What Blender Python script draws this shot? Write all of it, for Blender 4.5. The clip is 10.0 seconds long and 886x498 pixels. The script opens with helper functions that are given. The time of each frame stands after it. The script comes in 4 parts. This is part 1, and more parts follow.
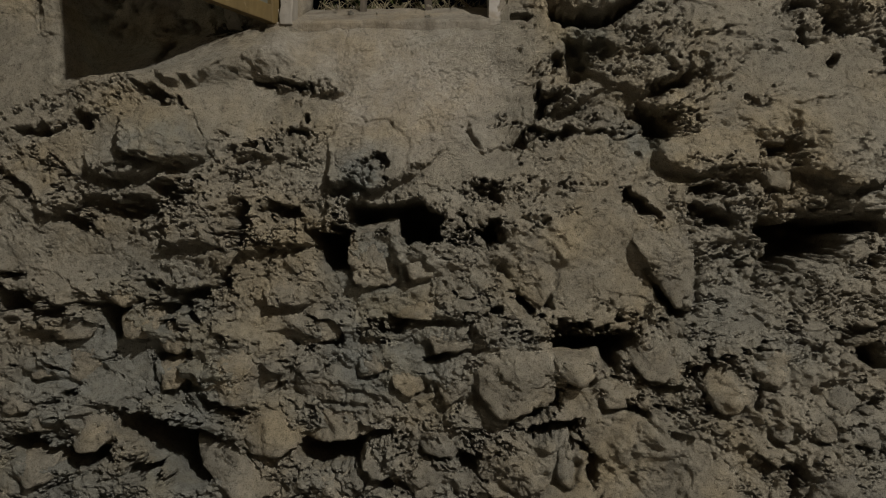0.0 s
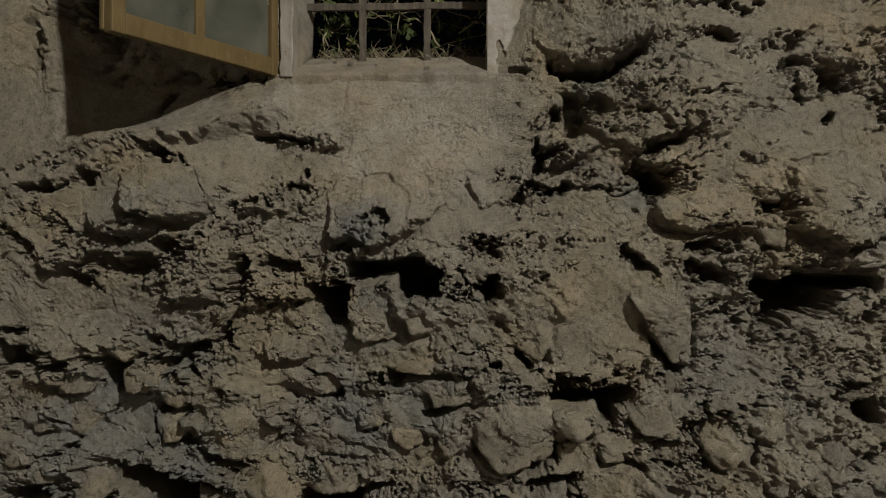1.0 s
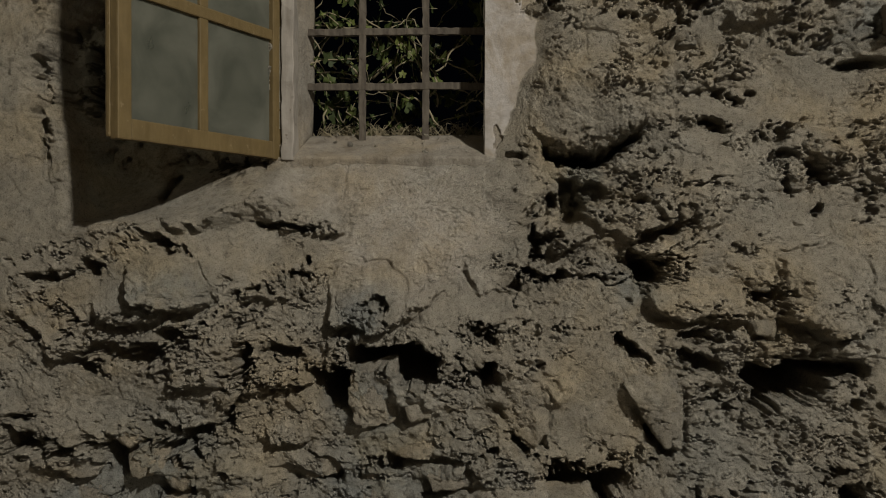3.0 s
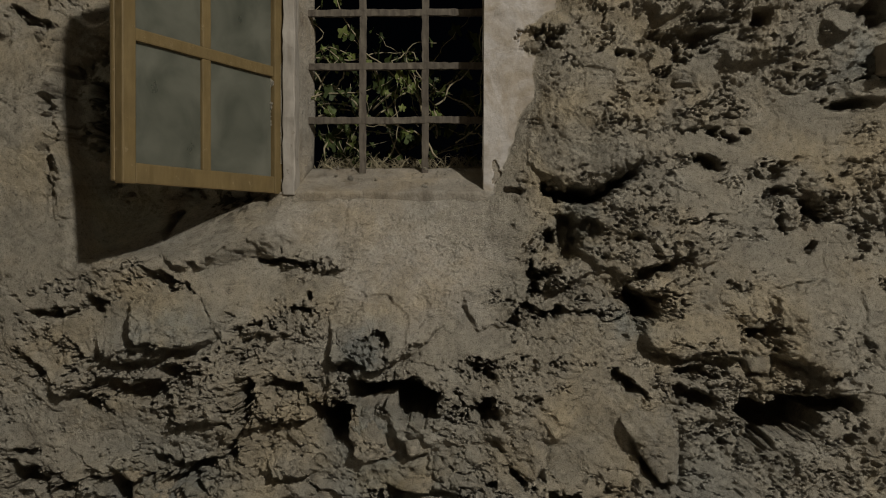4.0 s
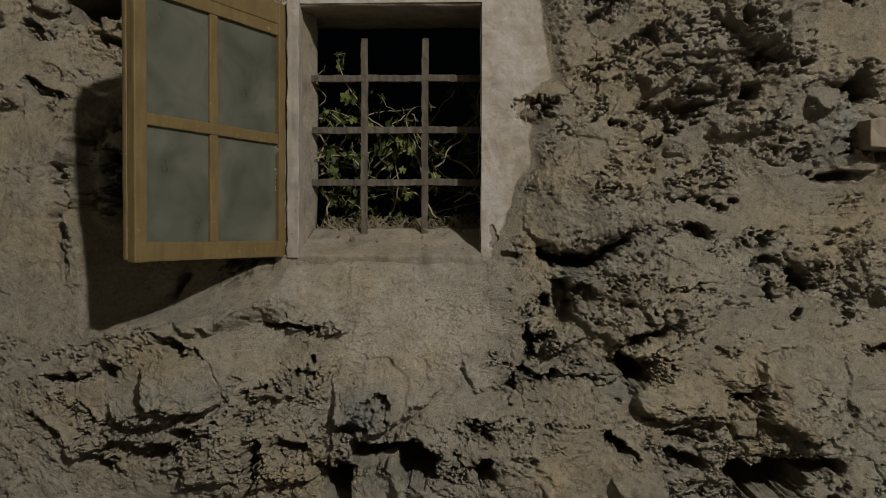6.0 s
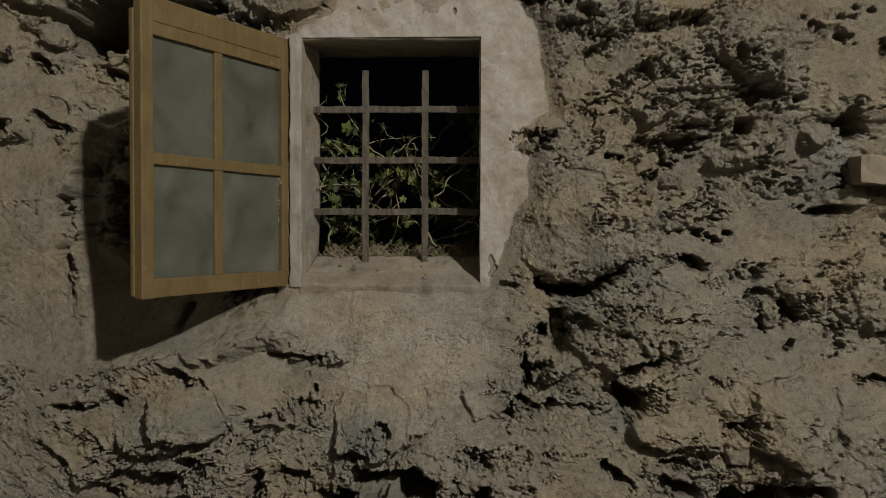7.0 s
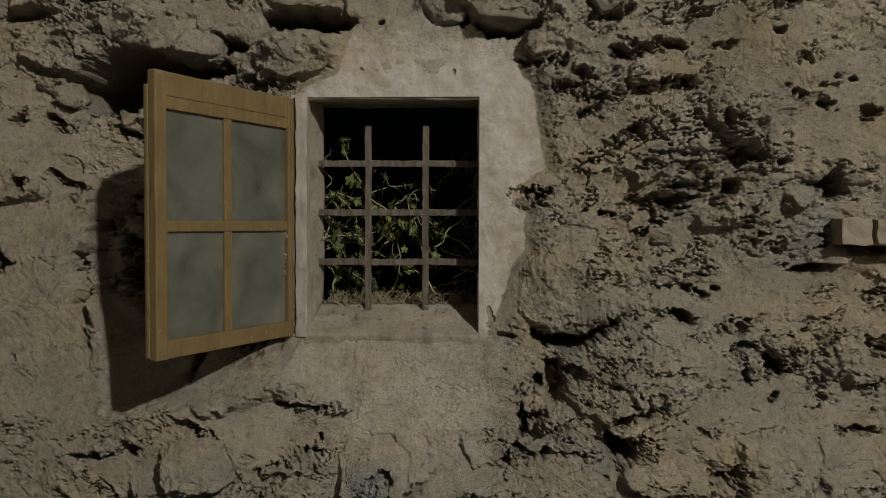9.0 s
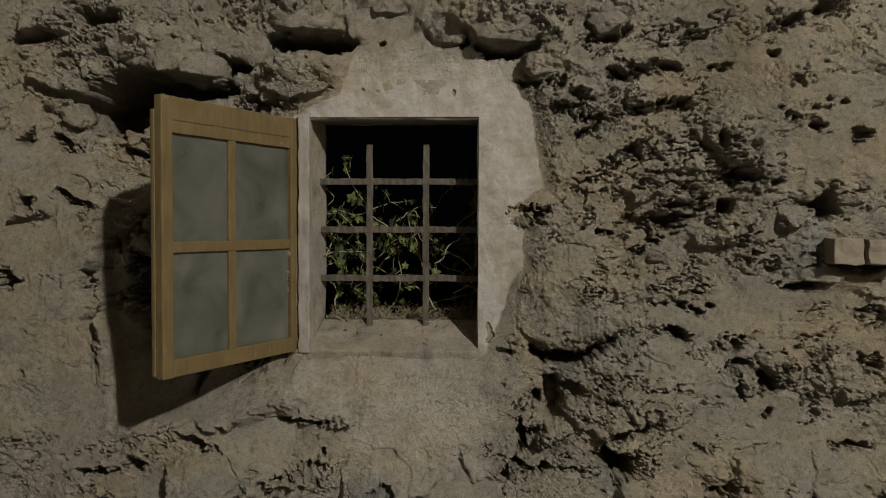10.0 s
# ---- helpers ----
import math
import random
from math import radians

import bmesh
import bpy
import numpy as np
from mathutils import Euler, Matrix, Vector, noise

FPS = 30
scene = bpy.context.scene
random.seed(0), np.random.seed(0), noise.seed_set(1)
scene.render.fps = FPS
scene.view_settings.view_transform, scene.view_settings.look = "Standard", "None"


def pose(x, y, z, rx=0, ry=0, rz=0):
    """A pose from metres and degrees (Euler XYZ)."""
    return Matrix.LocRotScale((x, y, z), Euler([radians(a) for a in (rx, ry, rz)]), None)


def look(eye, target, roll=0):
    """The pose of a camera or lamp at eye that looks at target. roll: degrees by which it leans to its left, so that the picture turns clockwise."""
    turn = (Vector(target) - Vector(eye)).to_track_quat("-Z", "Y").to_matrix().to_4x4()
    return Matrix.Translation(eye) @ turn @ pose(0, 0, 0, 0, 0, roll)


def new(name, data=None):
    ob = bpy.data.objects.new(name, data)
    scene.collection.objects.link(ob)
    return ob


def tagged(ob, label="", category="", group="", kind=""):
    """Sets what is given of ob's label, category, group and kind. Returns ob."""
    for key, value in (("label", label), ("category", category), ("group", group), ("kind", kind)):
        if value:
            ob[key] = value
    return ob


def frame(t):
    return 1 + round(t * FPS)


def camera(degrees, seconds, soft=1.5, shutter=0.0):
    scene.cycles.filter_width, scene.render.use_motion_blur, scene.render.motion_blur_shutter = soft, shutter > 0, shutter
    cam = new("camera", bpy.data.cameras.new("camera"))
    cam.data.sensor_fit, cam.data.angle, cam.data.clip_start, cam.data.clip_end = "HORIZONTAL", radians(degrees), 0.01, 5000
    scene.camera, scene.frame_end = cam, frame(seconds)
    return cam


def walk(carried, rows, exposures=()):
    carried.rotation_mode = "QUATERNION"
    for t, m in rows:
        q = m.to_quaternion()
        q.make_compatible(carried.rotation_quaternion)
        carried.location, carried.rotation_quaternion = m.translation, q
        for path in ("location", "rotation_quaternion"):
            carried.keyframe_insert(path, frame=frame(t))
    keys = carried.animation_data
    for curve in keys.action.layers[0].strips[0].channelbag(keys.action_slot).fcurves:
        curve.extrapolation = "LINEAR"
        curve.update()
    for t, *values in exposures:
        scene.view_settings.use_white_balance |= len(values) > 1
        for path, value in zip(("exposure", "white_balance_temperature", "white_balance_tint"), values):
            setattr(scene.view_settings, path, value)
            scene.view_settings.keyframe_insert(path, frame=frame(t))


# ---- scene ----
cam = camera(58.2, 10.0, soft=1.0)
PATH = [
    (0, (0.1088, 0.0489, 0.7198), (0.0086, 2.0462, 0.7010), 0.16),
    (0.5, (0.1079, 0.0419, 0.7783), (0.0103, 2.0395, 0.7610), 0.16),
    (1, (0.1071, 0.0346, 0.8346), (0.0120, 2.0325, 0.8162), 0.16),
    (1.5, (0.1064, 0.0270, 0.8882), (0.0135, 2.0250, 0.8673), 0.16),
    (2, (0.1059, 0.0187, 0.9389), (0.0151, 2.0167, 0.9149), 0.16),
    (2.5, (0.1055, 0.0095, 0.9866), (0.0165, 2.0075, 0.9594), 0.16),
    (4, (0.1049, -0.0244, 1.1152), (0.0205, 1.9734, 1.0806), 0.16),
    (4.5, (0.1050, -0.0380, 1.1549), (0.0217, 1.9596, 1.1185), 0.16),
    (5, (0.1052, -0.0529, 1.1939), (0.0229, 1.9447, 1.1560), 0.16),
    (5.5, (0.1055, -0.0689, 1.2328), (0.0240, 1.9286, 1.1932), 0.16),
    (7, (0.1072, -0.1227, 1.3510), (0.0270, 1.8748, 1.3042), 0.16),
    (7.5, (0.1080, -0.1419, 1.3907), (0.0278, 1.8555, 1.3404), 0.16),
    (8, (0.1090, -0.1614, 1.4296), (0.0286, 1.8360, 1.3755), 0.16),
    (8.5, (0.1100, -0.1808, 1.4666), (0.0294, 1.8165, 1.4088), 0.16),
    (9, (0.1112, -0.1999, 1.5000), (0.0301, 1.7973, 1.4391), 0.16),
    (9.5, (0.1125, -0.2183, 1.5278), (0.0307, 1.7788, 1.4652), 0.16),
    (10, (0.1139, -0.2354, 1.5471), (0.0313, 1.7614, 1.4856), 0.16),
]
EXPOSURES = [(0, 0.0), (10, 0.0)]
walk(cam, [(t, look(eye, target, roll)) for t, eye, target, roll in PATH], EXPOSURES)

# ---- world and light ----
world = bpy.data.worlds.new("night")
scene.world = world
world.use_nodes = True
world.node_tree.nodes["Background"].inputs["Color"].default_value = (0.02, 0.026, 0.04, 1)
world.node_tree.nodes["Background"].inputs["Strength"].default_value = 0.02

lamp_data = bpy.data.lights.new("work_lamp", "AREA")
lamp_data.shape, lamp_data.size = "DISK", 0.32
lamp_data.energy = 605.0
lamp_data.color = (1.0, 0.977, 0.90)
lamp = new("work_lamp", lamp_data)
lamp.matrix_world = look((3.90, -4.10, 5.45), (0.0, 1.75, 1.1))


# ---- materials ----
def material(name):
    mat = bpy.data.materials.new(name)
    mat.use_nodes = True
    tree = mat.node_tree
    return mat, tree, tree.nodes["Principled BSDF"]


def node(tree, kind, **values):
    n = tree.nodes.new(kind)
    for key, value in values.items():
        if key in ("blend_type", "data_type", "operation", "attribute_name", "feature", "noise_dimensions"):
            if key == "blend_type":
                n.blend_type = value
            elif key == "data_type":
                n.data_type = value
            elif key == "operation":
                n.operation = value
            elif key == "attribute_name":
                n.attribute_name = value
            elif key == "feature":
                n.feature = value
        else:
            n.inputs[key.replace("_", " ")].default_value = value
    return n


def noise_tex(tree, vector, scale, detail=6, rough=0.6, distortion=0.0):
    n = node(tree, "ShaderNodeTexNoise", Scale=scale, Detail=detail, Roughness=rough, Distortion=distortion)
    tree.links.new(vector, n.inputs["Vector"])
    return n.outputs["Fac"]


def ramp(tree, fac, stops):
    n = tree.nodes.new("ShaderNodeValToRGB")
    while len(n.color_ramp.elements) < len(stops):
        n.color_ramp.elements.new(0.5)
    for e, (p, c) in zip(n.color_ramp.elements, stops):
        e.position = p
        e.color = (*c, 1) if len(c) == 3 else c
    tree.links.new(fac, n.inputs["Fac"])
    return n.outputs["Color"]


def mix(tree, fac, a, b, blend="MIX"):
    n = tree.nodes.new("ShaderNodeMix")
    n.data_type, n.blend_type = "RGBA", blend
    for socket, value in ((n.inputs["Factor"], fac), (n.inputs[6], a), (n.inputs[7], b)):
        if isinstance(value, (int, float)):
            socket.default_value = value
        elif isinstance(value, tuple):
            socket.default_value = (*value, 1)
        else:
            tree.links.new(value, socket)
    return n.outputs[2]


def grey(v):
    return (v, v, v)


def masonry(name, light, mid, dark, lime, attribute=False, bump=1.0, random_tone=0.0, specks=1.0):
    """Lime-smeared stone: patches of earth, lime and grey at a hand's size, grain at a millimetre's."""
    mat, tree, bsdf = material(name)
    pos = tree.nodes.new("ShaderNodeNewGeometry").outputs["Position"]
    big = noise_tex(tree, pos, 4.5, 5, 0.6, 0.4)
    med = noise_tex(tree, pos, 17.0, 8, 0.66, 0.3)
    fine = noise_tex(tree, pos, 85.0, 8, 0.7)
    grain = noise_tex(tree, pos, 330.0, 4, 0.7)
    col = ramp(tree, med, [(0.30, dark), (0.44, mid), (0.56, light), (0.72, lime)])
    tint = ramp(tree, big, [(0.33, (0.92, 0.92, 0.92)), (0.5, (1.0, 0.97, 0.93)), (0.66, (1.10, 1.0, 0.84))])
    col = mix(tree, 1.0, col, tint, "MULTIPLY")
    speck = ramp(tree, fine, [(0.30, grey(0.45)), (0.44, grey(0.92)), (0.60, grey(1.08)), (0.72, grey(1.28))])
    col = mix(tree, specks, col, speck, "MULTIPLY")
    pits = ramp(tree, grain, [(0.33, grey(0.42)), (0.44, grey(0.95)), (0.7, grey(1.2))])
    col = mix(tree, specks, col, pits, "MULTIPLY")
    if attribute:
        a = node(tree, "ShaderNodeAttribute", attribute_name="plaster")
        lime_col = ramp(tree, med, [(0.28, (0.205, 0.184, 0.160)), (0.40, (0.298, 0.272, 0.247)), (0.62, (0.345, 0.318, 0.294))])
        earth = ramp(tree, noise_tex(tree, pos, 9.0, 7, 0.7, 0.8), [(0.42, grey(1.0)), (0.62, (0.74, 0.68, 0.58))])
        lime_col = mix(tree, 0.3, lime_col, speck, "MULTIPLY")
        chips = ramp(tree, noise_tex(tree, pos, 26.0, 12, 0.78), [(0.33, grey(1.0)), (0.37, grey(0.0))])
        lime_col = mix(tree, chips, lime_col, (0.20, 0.165, 0.12))
        lime_col = mix(tree, 1.0, lime_col, earth, "MULTIPLY")
        col = mix(tree, a.outputs["Fac"], col, lime_col)
        g = node(tree, "ShaderNodeAttribute", attribute_name="bluish")
        col = mix(tree, g.outputs["Fac"], col, mix(tree, 1.0, col, (0.80, 0.88, 0.98), "MULTIPLY"))
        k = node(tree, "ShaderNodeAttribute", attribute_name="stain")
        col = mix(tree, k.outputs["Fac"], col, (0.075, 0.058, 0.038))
    if random_tone:
        info = tree.nodes.new("ShaderNodeObjectInfo").outputs["Random"]
        tone = ramp(tree, info, [(0.0, (0.74, 0.76, 0.80)), (0.5, (1.0, 0.98, 0.95)), (1.0, (1.16, 1.08, 0.95))])
        col = mix(tree, random_tone, col, tone, "MULTIPLY")
    tree.links.new(col, bsdf.inputs["Base Color"])
    bsdf.inputs["Roughness"].default_value = 0.93
    bsdf.inputs["Specular IOR Level"].default_value = 0.2
    heights = None
    for fac, dist in ((noise_tex(tree, pos, 34.0, 8, 0.68, 0.2), 0.012), (fine, 0.012), (noise_tex(tree, pos, 170.0, 5, 0.7), 0.008), (grain, 0.006)):
        b = node(tree, "ShaderNodeBump", Strength=0.9 * bump, Distance=dist)
        if attribute:
            soft = node(tree, "ShaderNodeMapRange", From_Min=0.0, From_Max=1.0, To_Min=1.0, To_Max=0.16)
            tree.links.new(a.outputs["Fac"], soft.inputs["Value"])
            tree.links.new(soft.outputs["Result"], b.inputs["Strength"])
        tree.links.new(fac, b.inputs["Height"])
        if heights:
            tree.links.new(heights, b.inputs["Normal"])
        heights = b.outputs["Normal"]
    tree.links.new(heights, bsdf.inputs["Normal"])
    return mat


RUBBLE = masonry("lime_rubble", (0.475, 0.430, 0.350), (0.43, 0.388, 0.315), (0.34, 0.308, 0.252), (0.52, 0.48, 0.405), attribute=True)
STONE = masonry("limestone", (0.49, 0.45, 0.375), (0.43, 0.395, 0.33), (0.31, 0.285, 0.245), (0.57, 0.535, 0.465), random_tone=0.4, bump=1.25)
PLAIN = masonry("pale_unseen", (0.32, 0.305, 0.275), (0.29, 0.275, 0.245), (0.235, 0.222, 0.20), (0.35, 0.335, 0.31), bump=0.5, specks=0.4)


def painted(name, paint, worn, under, rough=0.55):
    mat, tree, bsdf = material(name)
    pos = tree.nodes.new("ShaderNodeNewGeometry").outputs["Position"]
    m = tree.nodes.new("ShaderNodeMapping")
    m.inputs["Scale"].default_value = (6, 6, 1)
    tree.links.new(pos, m.inputs["Vector"])
    streak = noise_tex(tree, m.outputs["Vector"], 14.0, 6, 0.6)
    spots = noise_tex(tree, pos, 46.0, 8, 0.7)
    col = ramp(tree, streak, [(0.35, paint), (0.68, worn)])
    chips = ramp(tree, spots, [(0.62, grey(0.0)), (0.70, grey(1.0))])
    col = mix(tree, chips, col, under)
    dirt = ramp(tree, noise_tex(tree, pos, 12.0, 6, 0.65), [(0.35, grey(0.78)), (0.6, grey(1.05))])
    col = mix(tree, 0.8, col, dirt, "MULTIPLY")
    tree.links.new(col, bsdf.inputs["Base Color"])
    bsdf.inputs["Roughness"].default_value = rough
    bsdf.inputs["Specular IOR Level"].default_value = 0.3
    b = node(tree, "ShaderNodeBump", Strength=0.5, Distance=0.002)
    tree.links.new(spots, b.inputs["Height"])
    tree.links.new(b.outputs["Normal"], bsdf.inputs["Normal"])
    return mat


OCHRE = painted("ochre_paint", (0.104, 0.072, 0.029), (0.126, 0.089, 0.039), (0.20, 0.15, 0.085))
WHITE_WOOD = painted("old_white_paint", (0.27, 0.243, 0.21), (0.20, 0.175, 0.145), (0.10, 0.08, 0.06), 0.8)
BARE_WOOD = painted("bare_wood", (0.165, 0.135, 0.098), (0.20, 0.165, 0.122), (0.12, 0.096, 0.07), 0.85)
IRON = painted("rusty_iron", (0.050, 0.040, 0.031), (0.112, 0.094, 0.072), (0.028, 0.017, 0.011), 0.9)
STEM = painted("ivy_stem", (0.19, 0.16, 0.10), (0.25, 0.21, 0.135), (0.12, 0.095, 0.06), 0.8)


def leaf_material():
    mat, tree, bsdf = material("ivy_leaf")
    pos = tree.nodes.new("ShaderNodeNewGeometry").outputs["Position"]
    info = tree.nodes.new("ShaderNodeObjectInfo").outputs["Random"]
    col = ramp(tree, info, [(0.0, (0.016, 0.022, 0.006)), (0.6, (0.042, 0.056, 0.014)), (1.0, (0.092, 0.105, 0.028))])
    veins = ramp(tree, noise_tex(tree, pos, 120.0, 4, 0.6), [(0.35, grey(0.75)), (0.65, grey(1.2))])
    tree.links.new(mix(tree, 1.0, col, veins, "MULTIPLY"), bsdf.inputs["Base Color"])
    bsdf.inputs["Roughness"].default_value = 0.65
    bsdf.inputs["Specular IOR Level"].default_value = 0.2
    return mat


LEAF = leaf_material()


def soil_material():
    mat, tree, bsdf = material("dark_soil")
    pos = tree.nodes.new("ShaderNodeNewGeometry").outputs["Position"]
    col = ramp(tree, noise_tex(tree, pos, 30.0, 7, 0.7), [(0.3, (0.02, 0.016, 0.012)), (0.7, (0.07, 0.055, 0.04))])
    tree.links.new(col, bsdf.inputs["Base Color"])
    bsdf.inputs["Roughness"].default_value = 0.95
    return mat


SOIL = soil_material()


def dusty_glass():
    """Window glass under a film of grey dust and dried limewash, thicker in clouds."""
    mat, tree, bsdf = material("dusty_glass")
    pos = tree.nodes.new("ShaderNodeNewGeometry").outputs["Position"]
    clouds = noise_tex(tree, pos, 8.0, 5, 0.5, 0.6)
    col = ramp(tree, clouds, [(0.28, (0.057, 0.060, 0.047)), (0.45, (0.085, 0.086, 0.068)), (0.72, (0.113, 0.111, 0.089))])
    tree.links.new(col, bsdf.inputs["Base Color"])
    bsdf.inputs["Roughness"].default_value = 0.32
    bsdf.inputs["Specular IOR Level"].default_value = 0.5
    clear = node(tree, "ShaderNodeBsdfTransparent", Color=(0.86, 0.93, 0.88, 1))
    film = ramp(tree, clouds, [(0.30, grey(0.72)), (0.6, grey(0.90))])
    m = tree.nodes.new("ShaderNodeMixShader")
    tree.links.new(film, m.inputs[0])
    tree.links.new(clear.outputs[0], m.inputs[1])
    tree.links.new(bsdf.outputs[0], m.inputs[2])
    tree.links.new(m.outputs[0], tree.nodes["Material Output"].inputs["Surface"])
    return mat


GLASS = dusty_glass()


# ---- building helpers ----
def part(name, bm, mat, parent=None, label="", smooth=False):
    me = bpy.data.meshes.new(name)
    bm.to_mesh(me)
    bm.free()
    me.materials.append(mat)
    if smooth:
        me.polygons.foreach_set("use_smooth", [True] * len(me.polygons))
    ob = new(name, me)
    if parent:
        ob.parent = parent
    if label:
        tagged(ob, label)
    return ob


def box(x0, y0, z0, x1, y1, z1, bevel=0.0, bm=None):
    bm = bm or bmesh.new()
    made = bmesh.ops.create_cube(bm, size=1.0)["verts"]
    for v in made:
        v.co = Vector(((x0 + x1) / 2 + v.co.x * (x1 - x0), (y0 + y1) / 2 + v.co.y * (y1 - y0), (z0 + z1) / 2 + v.co.z * (z1 - z0)))
    if bevel:
        edges = {e for v in made for e in v.link_edges}
        bmesh.ops.bevel(bm, geom=list(edges), offset=bevel, segments=2, profile=0.6, affect="EDGES")
    return bm


def wobble(bm, amount, scale, seed=0.0):
    for v in bm.verts:
        v.co += noise.noise_vector(v.co * scale + Vector((seed, seed * 0.7, -seed))) * amount
    return bm


# ---- noise on arrays ----
TABLES = {}


def lattice(u, v, seed):
    if seed not in TABLES:
        TABLES[seed] = np.random.RandomState(seed).rand(256, 256)
    table = TABLES[seed]
    straight = u.ndim == 2 and np.array_equal(u[0], u[-1]) and np.array_equal(v[:, 0], v[:, -1])
    if straight:
        u, v = u[0], v[:, 0]
    iu, iv = np.floor(u).astype(int), np.floor(v).astype(int)
    fu, fv = u - iu, v - iv
    fu, fv = fu * fu * (3 - 2 * fu), fv * fv * (3 - 2 * fv)
    if straight:
        # an upright grid: blend along each axis in turn
        rows = (table[:, iv % 256] * (1 - fv) + table[:, (iv + 1) % 256] * fv).T
        return rows[:, iu % 256] * (1 - fu) + rows[:, (iu + 1) % 256] * fu - 0.5
    a, b = table[iu % 256, iv % 256], table[(iu + 1) % 256, iv % 256]
    c, d = table[iu % 256, (iv + 1) % 256], table[(iu + 1) % 256, (iv + 1) % 256]
    return (a * (1 - fu) + b * fu) * (1 - fv) + (c * (1 - fu) + d * fu) * fv - 0.5


def fbm(u, v, size, seed, octaves=5, gain=0.55):
    total, amp, norm = 0.0, 1.0, 0.0
    for k in range(octaves):
        total = total + amp * lattice(u / size * 2 ** k + 17.3 * k + 64, v / size * 2 ** k + 9.1 * k + 64, seed + k)
        norm += amp
        amp *= gain
    return total / norm * 2


def step(e0, e1, d):
    t = np.clip((d - e0) / (e1 - e0), 0, 1)
    return t * t * (3 - 2 * t)


def cells(u, v, size, aspect, seed):
    """Broken pieces laid at random: for each place its piece's own number, how far the nearest joint is (in piece sizes),
    the way from the piece's middle in metres, and two more numbers for the piece's tilt."""
    rs = np.random.RandomState(seed)
    jitter, tone, tilt = rs.rand(128, 128, 2), rs.rand(128, 128), rs.rand(128, 128, 2)
    a, b = u / (size * aspect) + 40, v / size + 40
    ia, ib = np.floor(a).astype(int), np.floor(b).astype(int)
    best, second = np.full(u.shape, 9.0), np.full(u.shape, 9.0)
    number, du, dv, ca_best, cb_best = (np.zeros(u.shape) for _ in range(5))
    for da in (-1, 0, 1):
        for db in (-1, 0, 1):
            ca, cb = ia + da, ib + db
            j = jitter[ca % 128, cb % 128]
            ou, ov = a - (ca + 0.1 + 0.8 * j[..., 0]), b - (cb + 0.1 + 0.8 * j[..., 1])
            d = np.hypot(ou, ov)
            near = d < best
            second = np.where(near, best, np.minimum(second, d))
            best = np.where(near, d, best)
            du, dv = np.where(near, ou, du), np.where(near, ov, dv)
            ca_best, cb_best = np.where(near, ca, ca_best), np.where(near, cb, cb_best)
    at = (ca_best.astype(int) % 128, cb_best.astype(int) % 128)
    return tone[at], second - best, du * size * aspect, dv * size, tilt[at][..., 0], tilt[at][..., 1]


def inside(poly, u, v):
    """Signed distance to a closed outline, positive inside."""
    dist, odd = np.full(u.shape, 9.0), np.zeros(u.shape, bool)
    for (ax, az), (bx, bz) in zip(poly, poly[1:] + poly[:1]):
        ex, ez = bx - ax, bz - az
        t = np.clip(((u - ax) * ex + (v - az) * ez) / (ex * ex + ez * ez), 0, 1)
        dist = np.minimum(dist, np.hypot(u - ax - t * ex, v - az - t * ez))
        if az != bz:
            odd ^= ((az > v) != (bz > v)) & (u < (bx - ax) * (v - az) / (bz - az) + ax)
    return np.where(odd, dist, -dist)


# ---- the room ----
OPEN_X0, OPEN_X1, OPEN_Z0, OPEN_Z1 = -0.352, 0.117, 1.212, 1.824
FACE = 1.846  # the plastered face round the window

STEP = 0.0024
X0, X1, Z0, Z1 = -1.25, 1.28, 0.08, 2.26
gx = np.arange(X0, X1 + STEP / 2, STEP)
gz = np.arange(Z0, Z1 + STEP / 2, STEP)
GX, GZ = np.meshgrid(gx, gz)
warp_u = GX + 0.014 * fbm(GX, GZ, 0.10, 11, 4) + 0.005 * fbm(GX, GZ, 0.02, 12, 3)
warp_v = GZ + 0.012 * fbm(GX, GZ, 0.10, 21, 4) + 0.005 * fbm(GX, GZ, 0.02, 22, 3)

# swellings of the wall: place, height and how far the face stands from the camera's side
SWELLS = (
    (-1.05, 1.60, 1.745), (-1.05, 1.22, 1.70), (-1.05, 0.98, 1.66), (-0.86, 1.84, 1.81), (-1.0, 2.12, 1.75), (-0.6, 2.18, 1.76), (-0.52, 1.97, 1.815), (-0.10, 1.96, 1.83), (0.25, 1.95, 1.80),
    (0.60, 1.84, 1.78), (0.90, 1.90, 1.67), (0.92, 1.60, 1.70), (0.70, 1.60, 1.755), (0.41, 1.52, 1.785),
    (0.57, 1.45, 1.80), (1.02, 1.24, 1.74), (0.84, 1.17, 1.72), (0.52, 1.06, 1.69), (0.37, 0.92, 1.69),
    (0.71, 0.92, 1.69), (0.04, 0.71, 1.70), (-0.19, 0.95, 1.70), (-0.28, 1.05, 1.76), (-0.55, 0.94, 1.62),
    (-0.75, 1.07, 1.63), (-0.82, 1.24, 1.71), (-0.78, 0.77, 1.64), (-0.65, 0.57, 1.68), (-0.55, 0.48, 1.73),
    (-0.80, 0.30, 1.70), (-0.05, 0.39, 1.73), (0.19, 0.40, 1.70), (0.43, 0.46, 1.71), (0.65, 0.37, 1.65),
    (0.85, 0.58, 1.70), (0.78, 0.48, 1.69),
    (0.28, 1.62, 1.835), (0.30, 1.42, 1.82), (0.33, 1.76, 1.83), (0.27, 1.27, 1.80), (0.20, 1.12, 1.79), (0.22, 1.20, 1.81))
weight, base = np.full(GX.shape, 1e-9), np.full(GX.shape, 1.73e-9)
